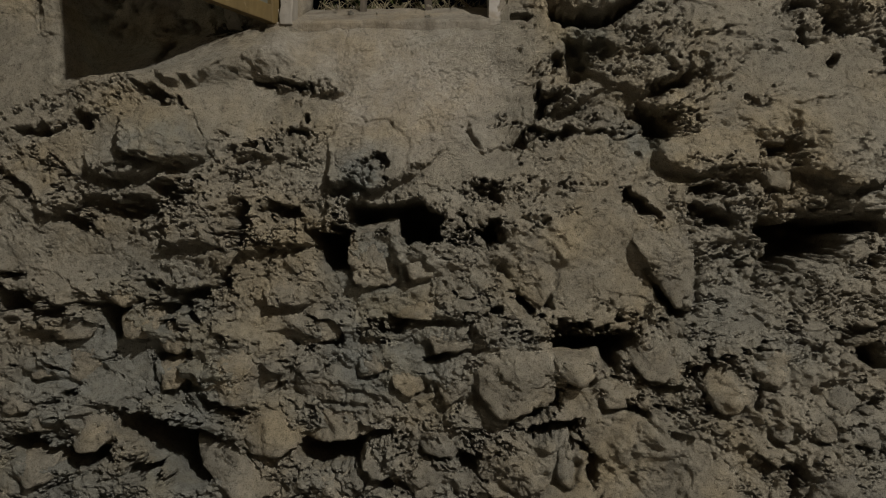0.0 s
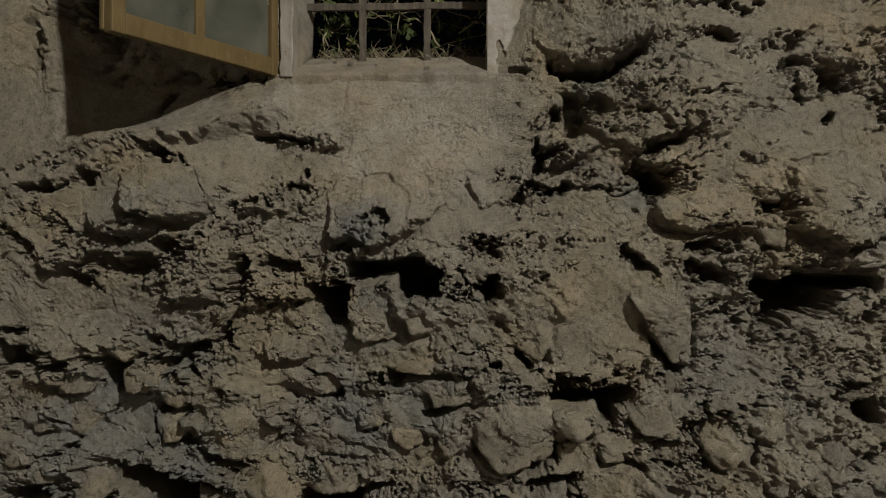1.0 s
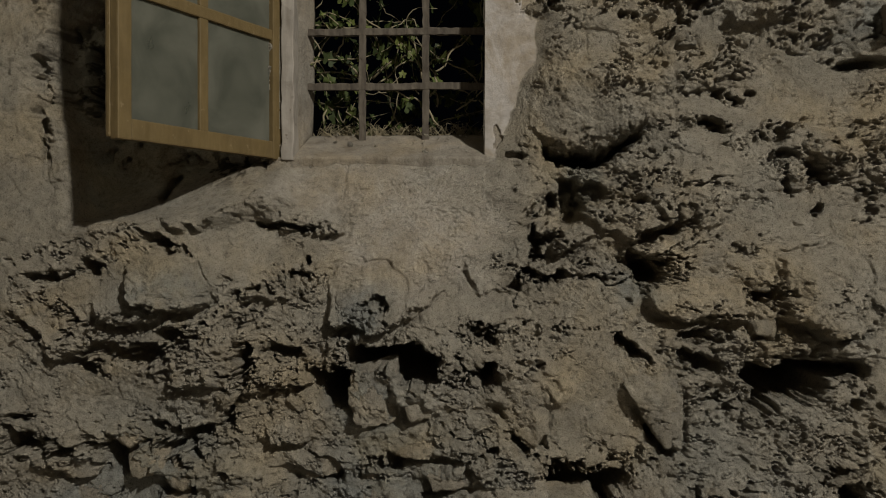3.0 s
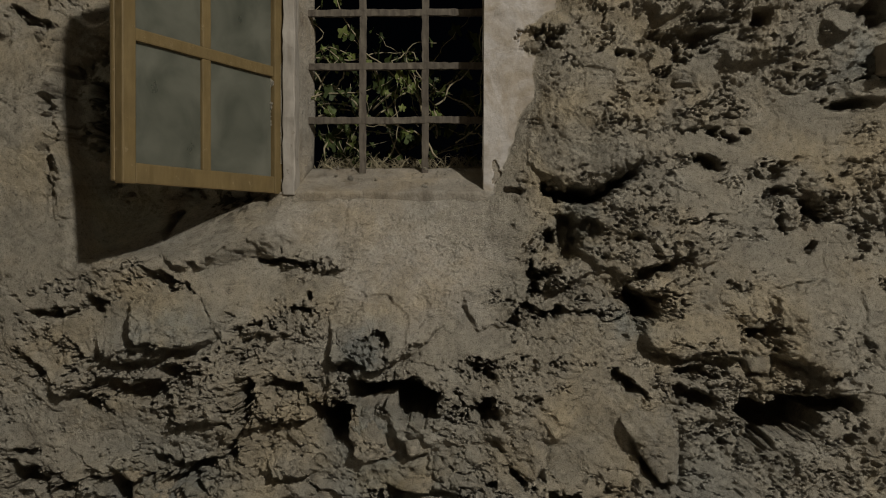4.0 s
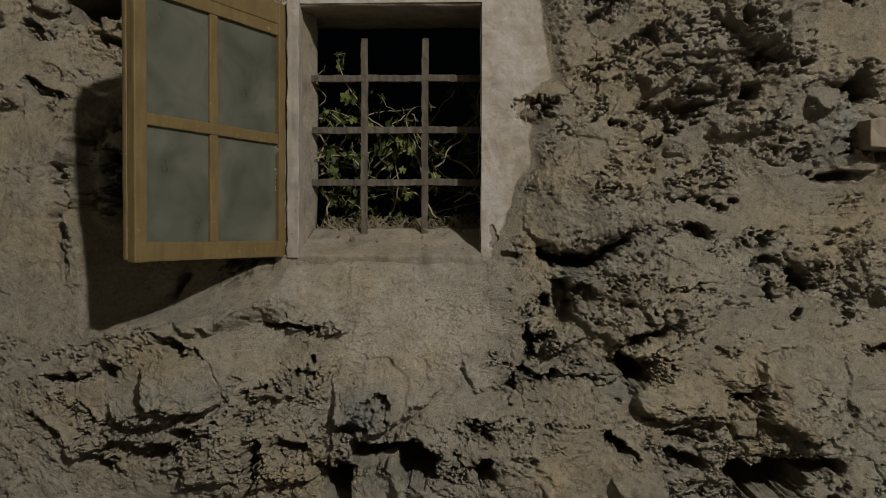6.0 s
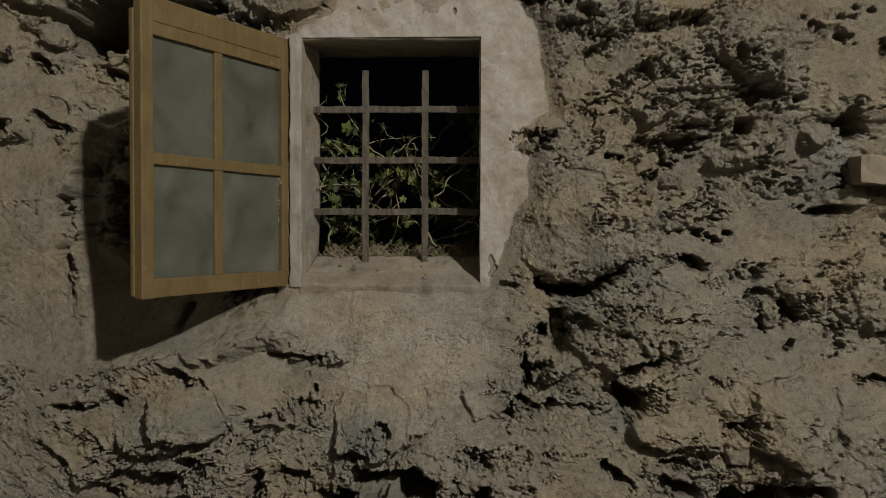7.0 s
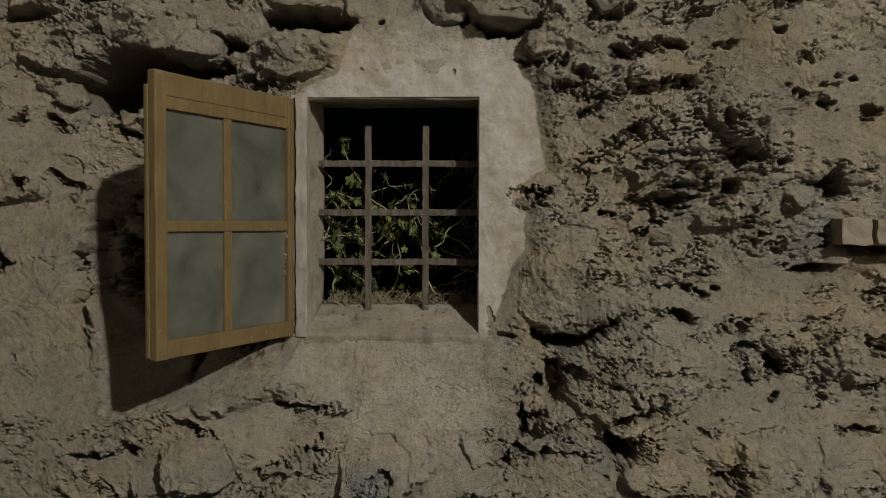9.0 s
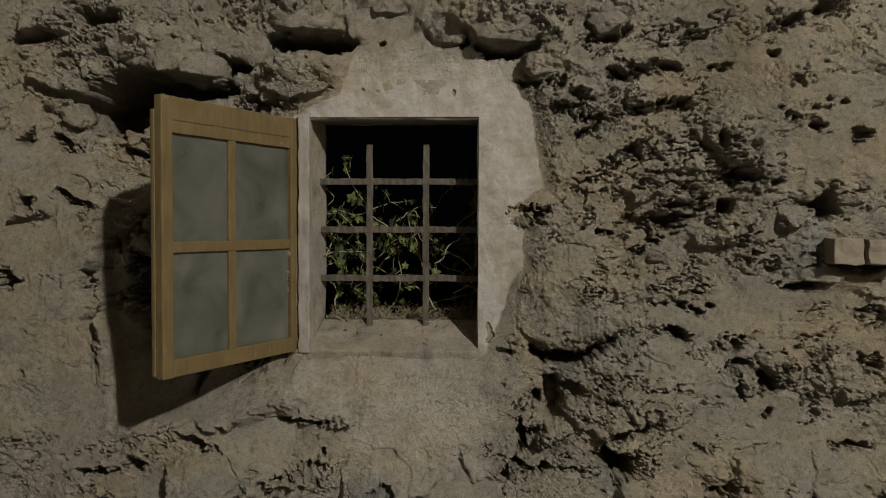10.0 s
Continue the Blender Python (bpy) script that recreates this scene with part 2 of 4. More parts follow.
for sx, sz, sy in SWELLS:
    w = np.exp(-((GX - sx) ** 2 + (GZ - sz) ** 2) / (2 * 0.12 ** 2))
    weight, base = weight + w, base + w * sy
Y = base / weight

# ---- relief of the wall face ----
# bare rubble low down and along rough belts, mortar smeared smooth elsewhere
BELTS = ((0.69, 1.64, 0.15, 0.045), (0.96, 1.60, 0.06, 0.05), (0.62, 1.40, 0.14, 0.035), (0.82, 1.19, 0.12, 0.05), (0.34, 1.17, 0.06, 0.06),
         (0.27, 1.91, 0.08, 0.07), (0.48, 1.85, 0.12, 0.05), (0.47, 0.98, 0.11, 0.04), (-0.92, 2.02, 0.10, 0.07), (-0.76, 1.91, 0.15, 0.05),
         (-0.37, 1.90, 0.08, 0.04), (-0.66, 0.97, 0.10, 0.04), (-0.56, 0.82, 0.15, 0.06), (-0.61, 0.59, 0.25, 0.05), (-0.07, 0.76, 0.16, 0.035),
         (0.06, 0.70, 0.06, 0.06), (-0.42, 0.30, 0.40, 0.07), (0.61, 0.80, 0.10, 0.03), (0.35, 0.49, 0.12, 0.05), (0.84, 0.52, 0.10, 0.05),
         (-0.03, 0.54, 0.15, 0.03), (0.51, 0.41, 0.10, 0.05))
rough = 0.35 + 0.85 * fbm(GX / 1.3, GZ, 0.25, 51, 4) + 0.08 * step(0.85, 0.45, GZ)
for rx, rz, rw, rh in BELTS:
    rough += 0.60 * np.exp(-((warp_u - rx) / rw) ** 2 - ((warp_v - rz) / rh) ** 2)
rough = np.clip(rough, 0.08, 1.0)


def window_of(poly, margin):
    xs, zs = [p[0] for p in poly], [p[1] for p in poly]
    return (slice(max(0, int((min(zs) - margin - Z0) / STEP)), max(1, int((max(zs) + margin - Z0) / STEP) + 2)),
            slice(max(0, int((min(xs) - margin - X0) / STEP)), max(1, int((max(xs) + margin - X0) / STEP) + 2)))


def calm(poly, amount):
    w = window_of(poly, 0.1)
    rough[w] *= 1 - amount * step(-0.03, 0.05, inside(poly, warp_u[w], warp_v[w]))


calm([(-1.054, 1.399), (-0.862, 1.4), (-0.831, 1.206), (-0.77, 1.042), (-0.913, 1.042), (-1.087, 1.011), (-1.109, 1.37)], 0.75)
calm([(0.729, 1.135), (1.115, 1.12), (1.132, 0.927), (0.726, 0.933), (0.59, 1.055)], 0.75)
calm([(0.27, 1.53), (0.426, 1.487), (0.441, 1.43), (0.256, 1.421)], 0.75)
calm([(-0.887, 0.761), (-0.827, 0.75), (-0.821, 0.668), (-0.891, 0.656)], 0.75)
calm([(0.2, 1.224), (0.286, 1.223), (0.285, 1.172), (0.236, 1.059), (0.163, 1.036)], 0.75)
calm([(-1.133, 1.786), (-1.024, 1.773), (-0.916, 1.642), (-0.88, 1.428), (-1.113, 1.398)], 0.75)
calm([(-0.761, 0.996), (-0.464, 1.007), (-0.387, 0.889), (-0.761, 0.872)], 0.75)
calm([(-0.42, 0.72), (-0.05, 0.70), (0.10, 0.62), (0.10, 0.38), (-0.42, 0.38)], 0.4)
plaster_outline = [(-0.365, 1.832), (-0.245, 1.89), (-0.208, 2.007), (-0.186, 2.102), (-0.097, 2.145), (-0.038, 2.057), (0.035, 2.039), (0.109, 2.001), (0.225, 1.98), (0.248, 1.954), (0.226, 1.888), (0.263, 1.837), (0.286, 1.647), (0.22, 1.6), (0.206, 1.559), (0.243, 1.53), (0.236, 1.441), (0.207, 1.397), (0.185, 1.308), (0.149, 1.215), (0.116, 1.215), (-0.008, 1.691), (-0.343, 1.691)]
smear_outline = [(-0.383, 1.111), (-0.33, 1.226), (0.148, 1.222), (0.17, 1.054), (0.098, 0.972), (0.141, 0.91), (-0.082, 0.859), (-0.224, 0.882), (-0.206, 1.055)]
band = step(-0.004, 0.006, inside(plaster_outline, warp_u, warp_v))
smear = step(-0.06, 0.05, inside(smear_outline, warp_u, warp_v))
rough *= (1 - 0.92 * band) * (1 - 0.6 * smear)
PLASTER = np.maximum(band * (1 - 0.75 * step(1.90, 2.02, GZ + 0.05 * fbm(GX, GZ, 0.1, 53, 4))), smear * np.clip(0.34 + 0.6 * fbm(GX, GZ, 0.15, 52, 5), 0, 0.5))

# broad lumps, then broken facets: each piece a tilted plane with sharp edges, strongest where bare stones show low down
low_wall = step(0.95, 0.55, GZ)
Y += 0.024 * fbm(GX, GZ, 0.26, 31, 3) * (0.35 + 0.65 * rough)
for size, aspect, lift, slope, joint, seed in ((0.120, 1.4, 0.012, 0.13, 0.010, 61), (0.060, 1.4, 0.006, 0.13, 0.007, 62), (0.030, 1.3, 0.003, 0.12, 0.002, 63)):
    bend_u = GX + 0.45 * size * fbm(GX, GZ, size * 1.6, seed + 20, 6, 0.7)
    bend_v = GZ + 0.45 * size * fbm(GX, GZ, size * 1.6, seed + 30, 6, 0.7)
    number, gap, off_u, off_v, tilt_u, tilt_v = cells(bend_u, bend_v, size, aspect, seed)
    patch = step(0.02, 0.75, rough * 0.75 + 0.9 * fbm(GX, GZ, size * 3.5, seed + 40, 3)) * (0.55 + 0.45 * low_wall)
    plane = lift * (number - 0.5) + slope * (off_u * (tilt_u - 0.5) + off_v * (tilt_v - 0.25))
    Y -= patch * plane
    Y += patch * joint * step(0.07, 0.0, gap) * step(0.30, 0.6, number)
# shells of mortar that have broken away: level flakes with ragged, sheer rims
for size, deep, level, seed in ((0.20, 0.014, -0.10, 131), (0.11, 0.010, 0.05, 132), (0.06, 0.006, 0.10, 133)):
    flake = fbm(GX / 1.4, GZ, size, seed, 6, 0.62)
    fade = step(-0.1, 0.35, fbm(GX, GZ, size * 1.5, seed + 7, 2) + 0.3 * rough)
    Y -= deep * fade * np.clip(rough * 1.5, 0, 1) * step(level, level + 0.045, flake)
# beds that overhang here and there and break off below
bed = (GZ + 0.14 * fbm(GX, GZ, 0.22, 71, 6, 0.65) + 0.10 * GX) / 0.085
saw = bed - np.floor(bed)
saw = np.where(saw < 0.10, saw / 0.10, 1 - (saw - 0.10) / 0.90)
mask = step(0.12, 0.45, 1.5 * fbm(GX, GZ, 0.22, 80, 4) + 0.25 * rough)
Y -= 0.009 * mask * saw * np.clip(1.6 * rough, 0, 1)
# ragged pocks where crumbs have dropped out, in belts, and the crumbs that still stick
for size, deep, edge, seed in ((0.085, 0.044, 0.32, 76), (0.042, 0.026, 0.285, 77), (0.022, 0.014, 0.265, 78)):
    belt = step(0.0, 0.35, rough - 0.50 + 1.3 * fbm(GX / 1.5, GZ, 0.16, seed + 5, 4))
    Y += deep * belt * step(edge, edge + 0.07, fbm(GX / 1.6, GZ, size, seed, 6, 0.82))
    Y -= 0.35 * deep * belt * step(edge, edge + 0.12, fbm(GX / 1.2, GZ, size, seed + 50, 6, 0.82))
# thin broken cracks along the edges of flakes
for size, deep, wide, seed in ((0.15, 0.028, 0.030, 141), (0.07, 0.020, 0.040, 142), (0.035, 0.010, 0.045, 143)):
    line = np.abs(fbm(GX / 1.7, GZ, size, seed, 6, 0.66))
    here = step(0.14, 0.28, fbm(GX / 1.5, GZ, size * 0.9, seed + 10, 4, 0.6) + 0.35 * (rough - 0.4))
    Y += deep * here * step(wide, 0.3 * wide, line) * np.clip(2.2 * rough, 0.2, 1) * (1 - band)
Y += (0.30 + 0.70 * rough) * 0.0065 * fbm(GX, GZ, 0.040, 41, 5, 0.70) + (0.45 + rough) * (1 - 0.6 * smear) * 0.0040 * fbm(GX, GZ, 0.012, 42, 3, 0.95)

# where the face lies in plaster it is trowelled flat
trowel = FACE - 0.002 + 0.006 * fbm(GX, GZ, 0.12, 81, 4) + 0.0015 * fbm(GX, GZ, 0.02, 82, 3)
sheet = step(-0.05, 0.004, inside(plaster_outline, warp_u, warp_v))
Y = Y * (1 - sheet) + trowel * sheet
# slope of mortar under the window, from the sill's edge out to the stones below
apron = FACE - 0.006 - np.clip(1.212 - GZ, 0, 0.5) * 0.36 + 0.016 * fbm(GX, GZ, 0.12, 83, 5) + 0.004 * fbm(GX, GZ, 0.025, 84, 5, 0.75) + 0.006 * step(0.15, 0.22, fbm(GX / 1.3, GZ, 0.06, 90, 6, 0.8))
Y = Y * (1 - 0.75 * smear) + apron * 0.75 * smear
near = step(0.05, 0.0, np.abs(GX - (OPEN_X0 + OPEN_X1) / 2) - (OPEN_X1 - OPEN_X0) / 2) * step(OPEN_Z0 - 0.06, OPEN_Z0 - 0.005, GZ) * step(OPEN_Z1 + 0.05, OPEN_Z1 + 0.01, GZ)
Y = Y * (1 - near) + np.maximum(Y, FACE - 0.006) * near

# the hollow behind the open casement, with a sloping foot
niche = [(-0.845, 1.56), (-0.80, 1.62), (-0.70, 1.66), (-0.40, 1.80), (-0.33, 1.86), (-0.33, 1.19), (-0.45, 1.175), (-0.60, 1.14), (-0.77, 1.17), (-0.805, 1.26), (-0.83, 1.30), (-0.845, 1.42)]
d = inside(niche, warp_u, warp_v)
back = 1.838 + 0.03 * fbm(GX, GZ, 0.12, 85, 5) + 0.012 * fbm(GX, GZ, 0.03, 86, 4) + 0.03 * step(0.15, 0.30, fbm(GX, GZ, 0.09, 88, 6, 0.75)) + 0.008 * step(0.2, 0.3, fbm(GX, GZ, 0.03, 89, 5, 0.8)) - 0.55 * np.clip(1.19 - GZ, 0, 0.2) - 0.03 * step(-0.7, -0.85, GX)
sunk = step(-0.006, 0.012, d)
Y = Y * (1 - sunk) + np.maximum(Y, back) * sunk
foot = [(-0.76, 1.06), (-0.77, 1.20), (-0.33, 1.21), (-0.30, 1.10), (-0.45, 1.06)]
ramp_in = step(-0.02, 0.03, inside(foot, warp_u, warp_v))
lean = 1.628 + np.clip((GZ - 1.06 + 0.22 * np.clip(-0.42 - GX, 0, 1)) / 0.14, 0, 1.3) * 0.185 + 0.010 * fbm(GX, GZ, 0.05, 87, 5)
lean = np.minimum(lean, 1.845)
Y = Y * (1 - ramp_in) + lean * ramp_in


def hollow(poly, depth):
    """A stone has fallen out: a dark ragged hole."""
    w = window_of(poly, 0.06)
    d = inside(poly, warp_u[w], warp_v[w])
    d = d + 0.026 * fbm(GX[w], GZ[w], 0.045, 96, 6, 0.78)
    Y[w] += 3.0 * depth * step(-0.006, 0.012, d) * (0.75 + 0.5 * fbm(GX[w], GZ[w], 0.05, 91, 3))
    Y[w] += 0.008 * np.exp(-((d + 0.004) / 0.012) ** 2)


def pit(x, z, w, h, turn, depth):
    """A gap in the mortar, or the shadowed gap under a ledge, turned anticlockwise by degrees."""
    reach = max(w, h)
    s = window_of([(x, z)], 1.6 * reach + 0.01)
    c, k = math.cos(radians(turn)), math.sin(radians(turn))
    fray = min(1.0, 12 * reach)
    du = warp_u[s] - x + 0.014 * fray * fbm(GX[s], GZ[s], 0.035, 193, 5, 0.7)
    dv = warp_v[s] - z + 0.012 * fray * fbm(GX[s], GZ[s], 0.035, 194, 5, 0.7)
    a, b = (du * c + dv * k) / (w / 2), (-du * k + dv * c) / (h / 2)
    n = min(1.9, 40 * reach) * fbm(GX[s], GZ[s], 0.036, 92, 6, 0.82)
    if w > 1.7 * h:
        # a ledge: sharp above, running out below, ragged along its length
        along = 0.75 + 2.4 * fbm(GX[s], GZ[s], 0.04, 192, 5, 0.75)
        cut = step(1.2, 0.9, b + 1.3 * n) * step(-2.8, -0.3, b + 1.3 * n) * step(1.25, 0.6, np.abs(a) + 0.8 * n)
        Y[s] += 1.35 * depth * cut * np.clip(along, 0.0, 1.3)
    else:
        Y[s] += 1.3 * depth * step(1.15, 0.75, np.hypot(a, b) + 1.2 * n)
    # the lip above juts a little
    Y[s] -= 0.30 * depth * rough[s] * np.exp(-(a / 1.1) ** 2 - ((b - 1.9) / 0.9) ** 2)


def bulge(poly, out):
    """A stone under the mortar: it swells from above and breaks off sharply at its lower edge."""
    w = window_of(poly, 0.06)
    d = inside(poly, warp_u[w], warp_v[w])
    d = d + 0.022 * fbm(GX[w], GZ[w], 0.04, 113, 6, 0.78)
    zs = [p[1] for p in poly]
    low = np.clip((max(zs) - GZ[w]) / (max(zs) - min(zs)), 0, 1)
    brink = step(0.012, -0.012, inside(poly, warp_u[w], warp_v[w] - 0.04))
    edge = np.clip((d + 0.004) / (0.055 - 0.047 * brink), 0, 1)
    Y[w] -= out * edge * (0.25 + 0.75 * low) * (1 + 0.6 * fbm(GX[w], GZ[w], 0.05, 94, 6, 0.7))
    Y[w] += 0.45 * out * np.exp(-((d + 0.010) / 0.010) ** 2) * step(0.6, 0.9, low)


# stones that the mortar covers
bulge([(-0.629, 0.961), (-0.582, 0.996), (-0.495, 0.98), (-0.478, 0.935), (-0.471, 0.894), (-0.525, 0.876), (-0.605, 0.904), (-0.634, 0.933)], 0.055)
bulge([(-0.708, 0.894), (-0.641, 0.916), (-0.559, 0.881), (-0.565, 0.864), (-0.643, 0.847), (-0.69, 0.865)], 0.035)
bulge([(-0.819, 0.825), (-0.753, 0.825), (-0.725, 0.79), (-0.767, 0.767), (-0.802, 0.779)], 0.035)
bulge([(0.731, 0.994), (0.848, 1.018), (0.929, 0.984), (0.927, 0.845), (0.82, 0.828), (0.741, 0.868)], 0.045)
bulge([(0.459, 0.943), (0.572, 0.948), (0.651, 0.931), (0.657, 0.856), (0.55, 0.856), (0.471, 0.88)], 0.025)
bulge([(-0.363, 0.626), (-0.248, 0.633), (-0.268, 0.584), (-0.34, 0.574)], 0.03)
bulge([(0.259, 1.039), (0.329, 1.059), (0.351, 1.038), (0.281, 0.992), (0.264, 0.993)], 0.045)
bulge([(-0.387, 0.751), (-0.265, 0.77), (-0.24, 0.716), (-0.38, 0.704)], 0.03)
bulge([(-0.543, 0.773), (-0.45, 0.785), (-0.447, 0.716), (-0.542, 0.704)], 0.03)
bulge([(-1.02, 1.96), (-0.932, 1.996), (-0.854, 1.957), (-0.849, 1.922), (-0.917, 1.878), (-1.001, 1.891), (-1.032, 1.919)], 0.035)
bulge([(0.661, 1.825), (0.692, 1.851), (0.787, 1.831), (0.798, 1.75), (0.77, 1.684), (0.733, 1.684), (0.668, 1.769)], 0.035)
bulge([(0.234, 1.399), (0.313, 1.472), (0.399, 1.444), (0.441, 1.387), (0.468, 1.288), (0.429, 1.251), (0.342, 1.221), (0.263, 1.252), (0.227, 1.291)], 0.06)
bulge([(0.478, 1.935), (0.587, 1.883), (0.654, 1.853), (0.574, 1.834), (0.493, 1.844)], 0.025)
bulge([(0.325, 1.09), (0.446, 1.128), (0.536, 1.107), (0.509, 1.053), (0.443, 1.022), (0.365, 1.054)], 0.03)
bulge([(0.847, 1.587), (0.884, 1.594), (0.892, 1.546), (0.854, 1.543)], 0.03)
bulge([(0.638, 1.56), (0.735, 1.574), (0.751, 1.504), (0.647, 1.489)], 0.025)
bulge([(0.965, 1.216), (1.061, 1.244), (1.076, 1.133), (0.993, 1.113)], 0.03)
bulge([(0.481, 1.645), (0.549, 1.666), (0.576, 1.623), (0.509, 1.602)], 0.03)
bulge([(-1.05, 2.099), (-0.935, 2.105), (-0.932, 2.044), (-1.039, 2.029)], 0.03)
bulge([(-1.069, 1.656), (-0.98, 1.671), (-0.955, 1.613), (-0.967, 1.562), (-1.061, 1.555)], 0.03)
bulge([(-0.367, 1.068), (-0.323, 1.151), (-0.188, 1.141), (-0.189, 1.043), (-0.32, 1.052)], 0.024)
bulge([(-0.223, 0.95), (-0.075, 0.942), (0.032, 0.913), (-0.086, 0.829), (-0.208, 0.841)], 0.04)
bulge([(-0.422, 0.926), (-0.351, 0.961), (-0.303, 0.907), (-0.4, 0.886)], 0.02)
bulge([(-0.585, 1.083), (-0.436, 1.158), (-0.358, 1.122), (-0.529, 1.037)], 0.02)


def plate(poly, out):
    """A flat-faced stone or a slab of old render, proud of the mortar with a broken rim."""
    w = window_of(poly, 0.05)
    d = inside(poly, warp_u[w], warp_v[w]) + 0.014 * fbm(GX[w], GZ[w], 0.05, 118, 6, 0.75)
    Y[w] -= out * step(-0.003, 0.006, d) * (1 + 0.5 * fbm(GX[w], GZ[w], 0.08, 119, 4))
    Y[w] += 0.6 * out * np.exp(-((d + 0.006) / 0.004) ** 2) * step(-0.25, 0.15, fbm(GX[w], GZ[w], 0.06, 120, 4))


plate([(-0.336, 1.195), (-0.199, 1.195), (-0.197, 1.058), (-0.336, 1.058), (-0.40, 1.103)], 0.008)
plate([(-0.223, 0.924), (-0.198, 0.974), (-0.098, 0.974), (-0.054, 0.924), (-0.073, 0.824), (-0.148, 0.799), (-0.223, 0.824)], 0.009)
plate([(0.071, 0.974), (0.214, 0.999), (0.208, 0.912), (0.115, 0.899)], 0.012)
plate([(0.459, 0.943), (0.572, 0.948), (0.651, 0.931), (0.657, 0.856), (0.55, 0.856), (0.471, 0.88)], 0.014)
plate([(0.731, 0.994), (0.848, 1.018), (0.929, 0.984), (0.927, 0.845), (0.82, 0.828), (0.741, 0.868)], 0.016)
plate([(-0.629, 0.961), (-0.582, 0.996), (-0.495, 0.98), (-0.478, 0.935), (-0.471, 0.894), (-0.525, 0.876), (-0.605, 0.904)], 0.014)
plate([(0.245, 1.40), (0.313, 1.462), (0.399, 1.434), (0.431, 1.387), (0.448, 1.288), (0.40, 1.26), (0.28, 1.27)], 0.012)
plate([(0.44, 1.13), (0.66, 1.13), (0.62, 1.06), (0.52, 1.05)], 0.010)
# beside the plaster the rubble rises no steeper than this
slant = FACE - 0.004 - 0.30 * np.clip(GX - 0.19, 0, 1) + 0.022 * fbm(GX, GZ, 0.07, 98, 6, 0.68) * step(0.18, 0.24, GX)
slant += 0.012 * step(0.18, 0.28, fbm(GX / 1.3, GZ, 0.05, 99, 6, 0.8)) * step(0.2, 0.26, GX)
beside = step(0.13, 0.19, GX) * step(0.50, 0.36, GX) * step(1.12, 1.20, GZ) * step(2.02, 1.92, GZ)
Y = Y * (1 - beside) + np.maximum(Y, slant + 0.4 * np.clip(Y - slant, -0.04, 0)) * beside

# holes where stones are gone
hollow([(0.641, 0.75), (0.669, 0.756), (0.731, 0.773), (0.844, 0.773), (0.92, 0.76), (0.921, 0.74), (0.844, 0.74), (0.811, 0.702), (0.778, 0.683), (0.732, 0.687), (0.704, 0.665), (0.678, 0.671), (0.675, 0.719)], 0.17)
hollow([(-0.258, 0.74), (-0.193, 0.752), (-0.159, 0.746), (-0.163, 0.681), (-0.193, 0.66), (-0.217, 0.669), (-0.24, 0.705)], 0.15)
hollow([(-0.169, 0.794), (-0.073, 0.79), (-0.026, 0.799), (0.027, 0.77), (0.021, 0.723), (-0.002, 0.715), (-0.05, 0.709), (-0.067, 0.752), (-0.085, 0.77), (-0.133, 0.75), (-0.166, 0.758)], 0.14)
hollow([(0.086, 0.747), (0.138, 0.762), (0.144, 0.729), (0.121, 0.709), (0.103, 0.729), (0.086, 0.731)], 0.1)
hollow([(-0.893, 0.627), (-0.843, 0.618), (-0.816, 0.587), (-0.837, 0.573), (-0.873, 0.567), (-0.904, 0.558)], 0.1)
hollow([(-0.701, 0.593), (-0.629, 0.584), (-0.64, 0.542), (-0.656, 0.511), (-0.68, 0.514), (-0.688, 0.56)], 0.11)
hollow([(-0.678, 0.354), (-0.601, 0.356), (-0.572, 0.335), (-0.512, 0.31), (-0.415, 0.304), (-0.403, 0.28), (-0.421, 0.231), (-0.499, 0.208), (-0.546, 0.215), (-0.576, 0.251), (-0.606, 0.269), (-0.66, 0.305)], 0.17)
hollow([(-0.294, 0.299), (-0.245, 0.3), (-0.148, 0.308), (-0.136, 0.284), (-0.16, 0.241), (-0.221, 0.234), (-0.269, 0.251)], 0.14)
hollow([(-0.923, 0.303), (-0.848, 0.304), (-0.805, 0.268), (-0.689, 0.27), (-0.677, 0.252), (-0.762, 0.23), (-0.799, 0.244), (-0.848, 0.253), (-0.923, 0.261)], 0.12)
hollow([(0.235, 0.521), (0.326, 0.519), (0.384, 0.526), (0.418, 0.52), (0.389, 0.491), (0.384, 0.456), (0.355, 0.461), (0.332, 0.482), (0.279, 0.478), (0.262, 0.461), (0.244, 0.484)], 0.14)
hollow([(0.867, 0.509), (0.921, 0.515), (0.921, 0.469), (0.878, 0.475)], 0.1)
hollow([(0.289, 1.159), (0.321, 1.151), (0.327, 1.105), (0.316, 1.06), (0.293, 1.058), (0.287, 1.108)], 0.04)
hollow([(0.432, 0.99), (0.477, 0.986), (0.504, 0.954), (0.465, 0.935), (0.448, 0.967)], 0.09)
hollow([(-0.914, 2.088), (-0.879, 2.091), (-0.831, 2.086), (-0.773, 2.063), (-0.827, 2.057), (-0.897, 2.053)], 0.07)
hollow([(-0.428, 2.029), (-0.356, 2.041), (-0.242, 2.048), (-0.198, 2.023), (-0.22, 2.008), (-0.3, 1.992), (-0.386, 1.995), (-0.422, 2.005)], 0.13)
hollow([(-0.553, 1.982), (-0.517, 1.979), (-0.46, 1.953), (-0.475, 1.936), (-0.533, 1.933)], 0.1)
hollow([(-0.918, 1.864), (-0.842, 1.922), (-0.782, 1.95), (-0.68, 1.929), (-0.505, 1.9), (-0.52, 1.876), (-0.682, 1.886), (-0.738, 1.886), (-0.739, 1.813), (-0.838, 1.794), (-0.888, 1.794), (-0.911, 1.835)], 0.11)
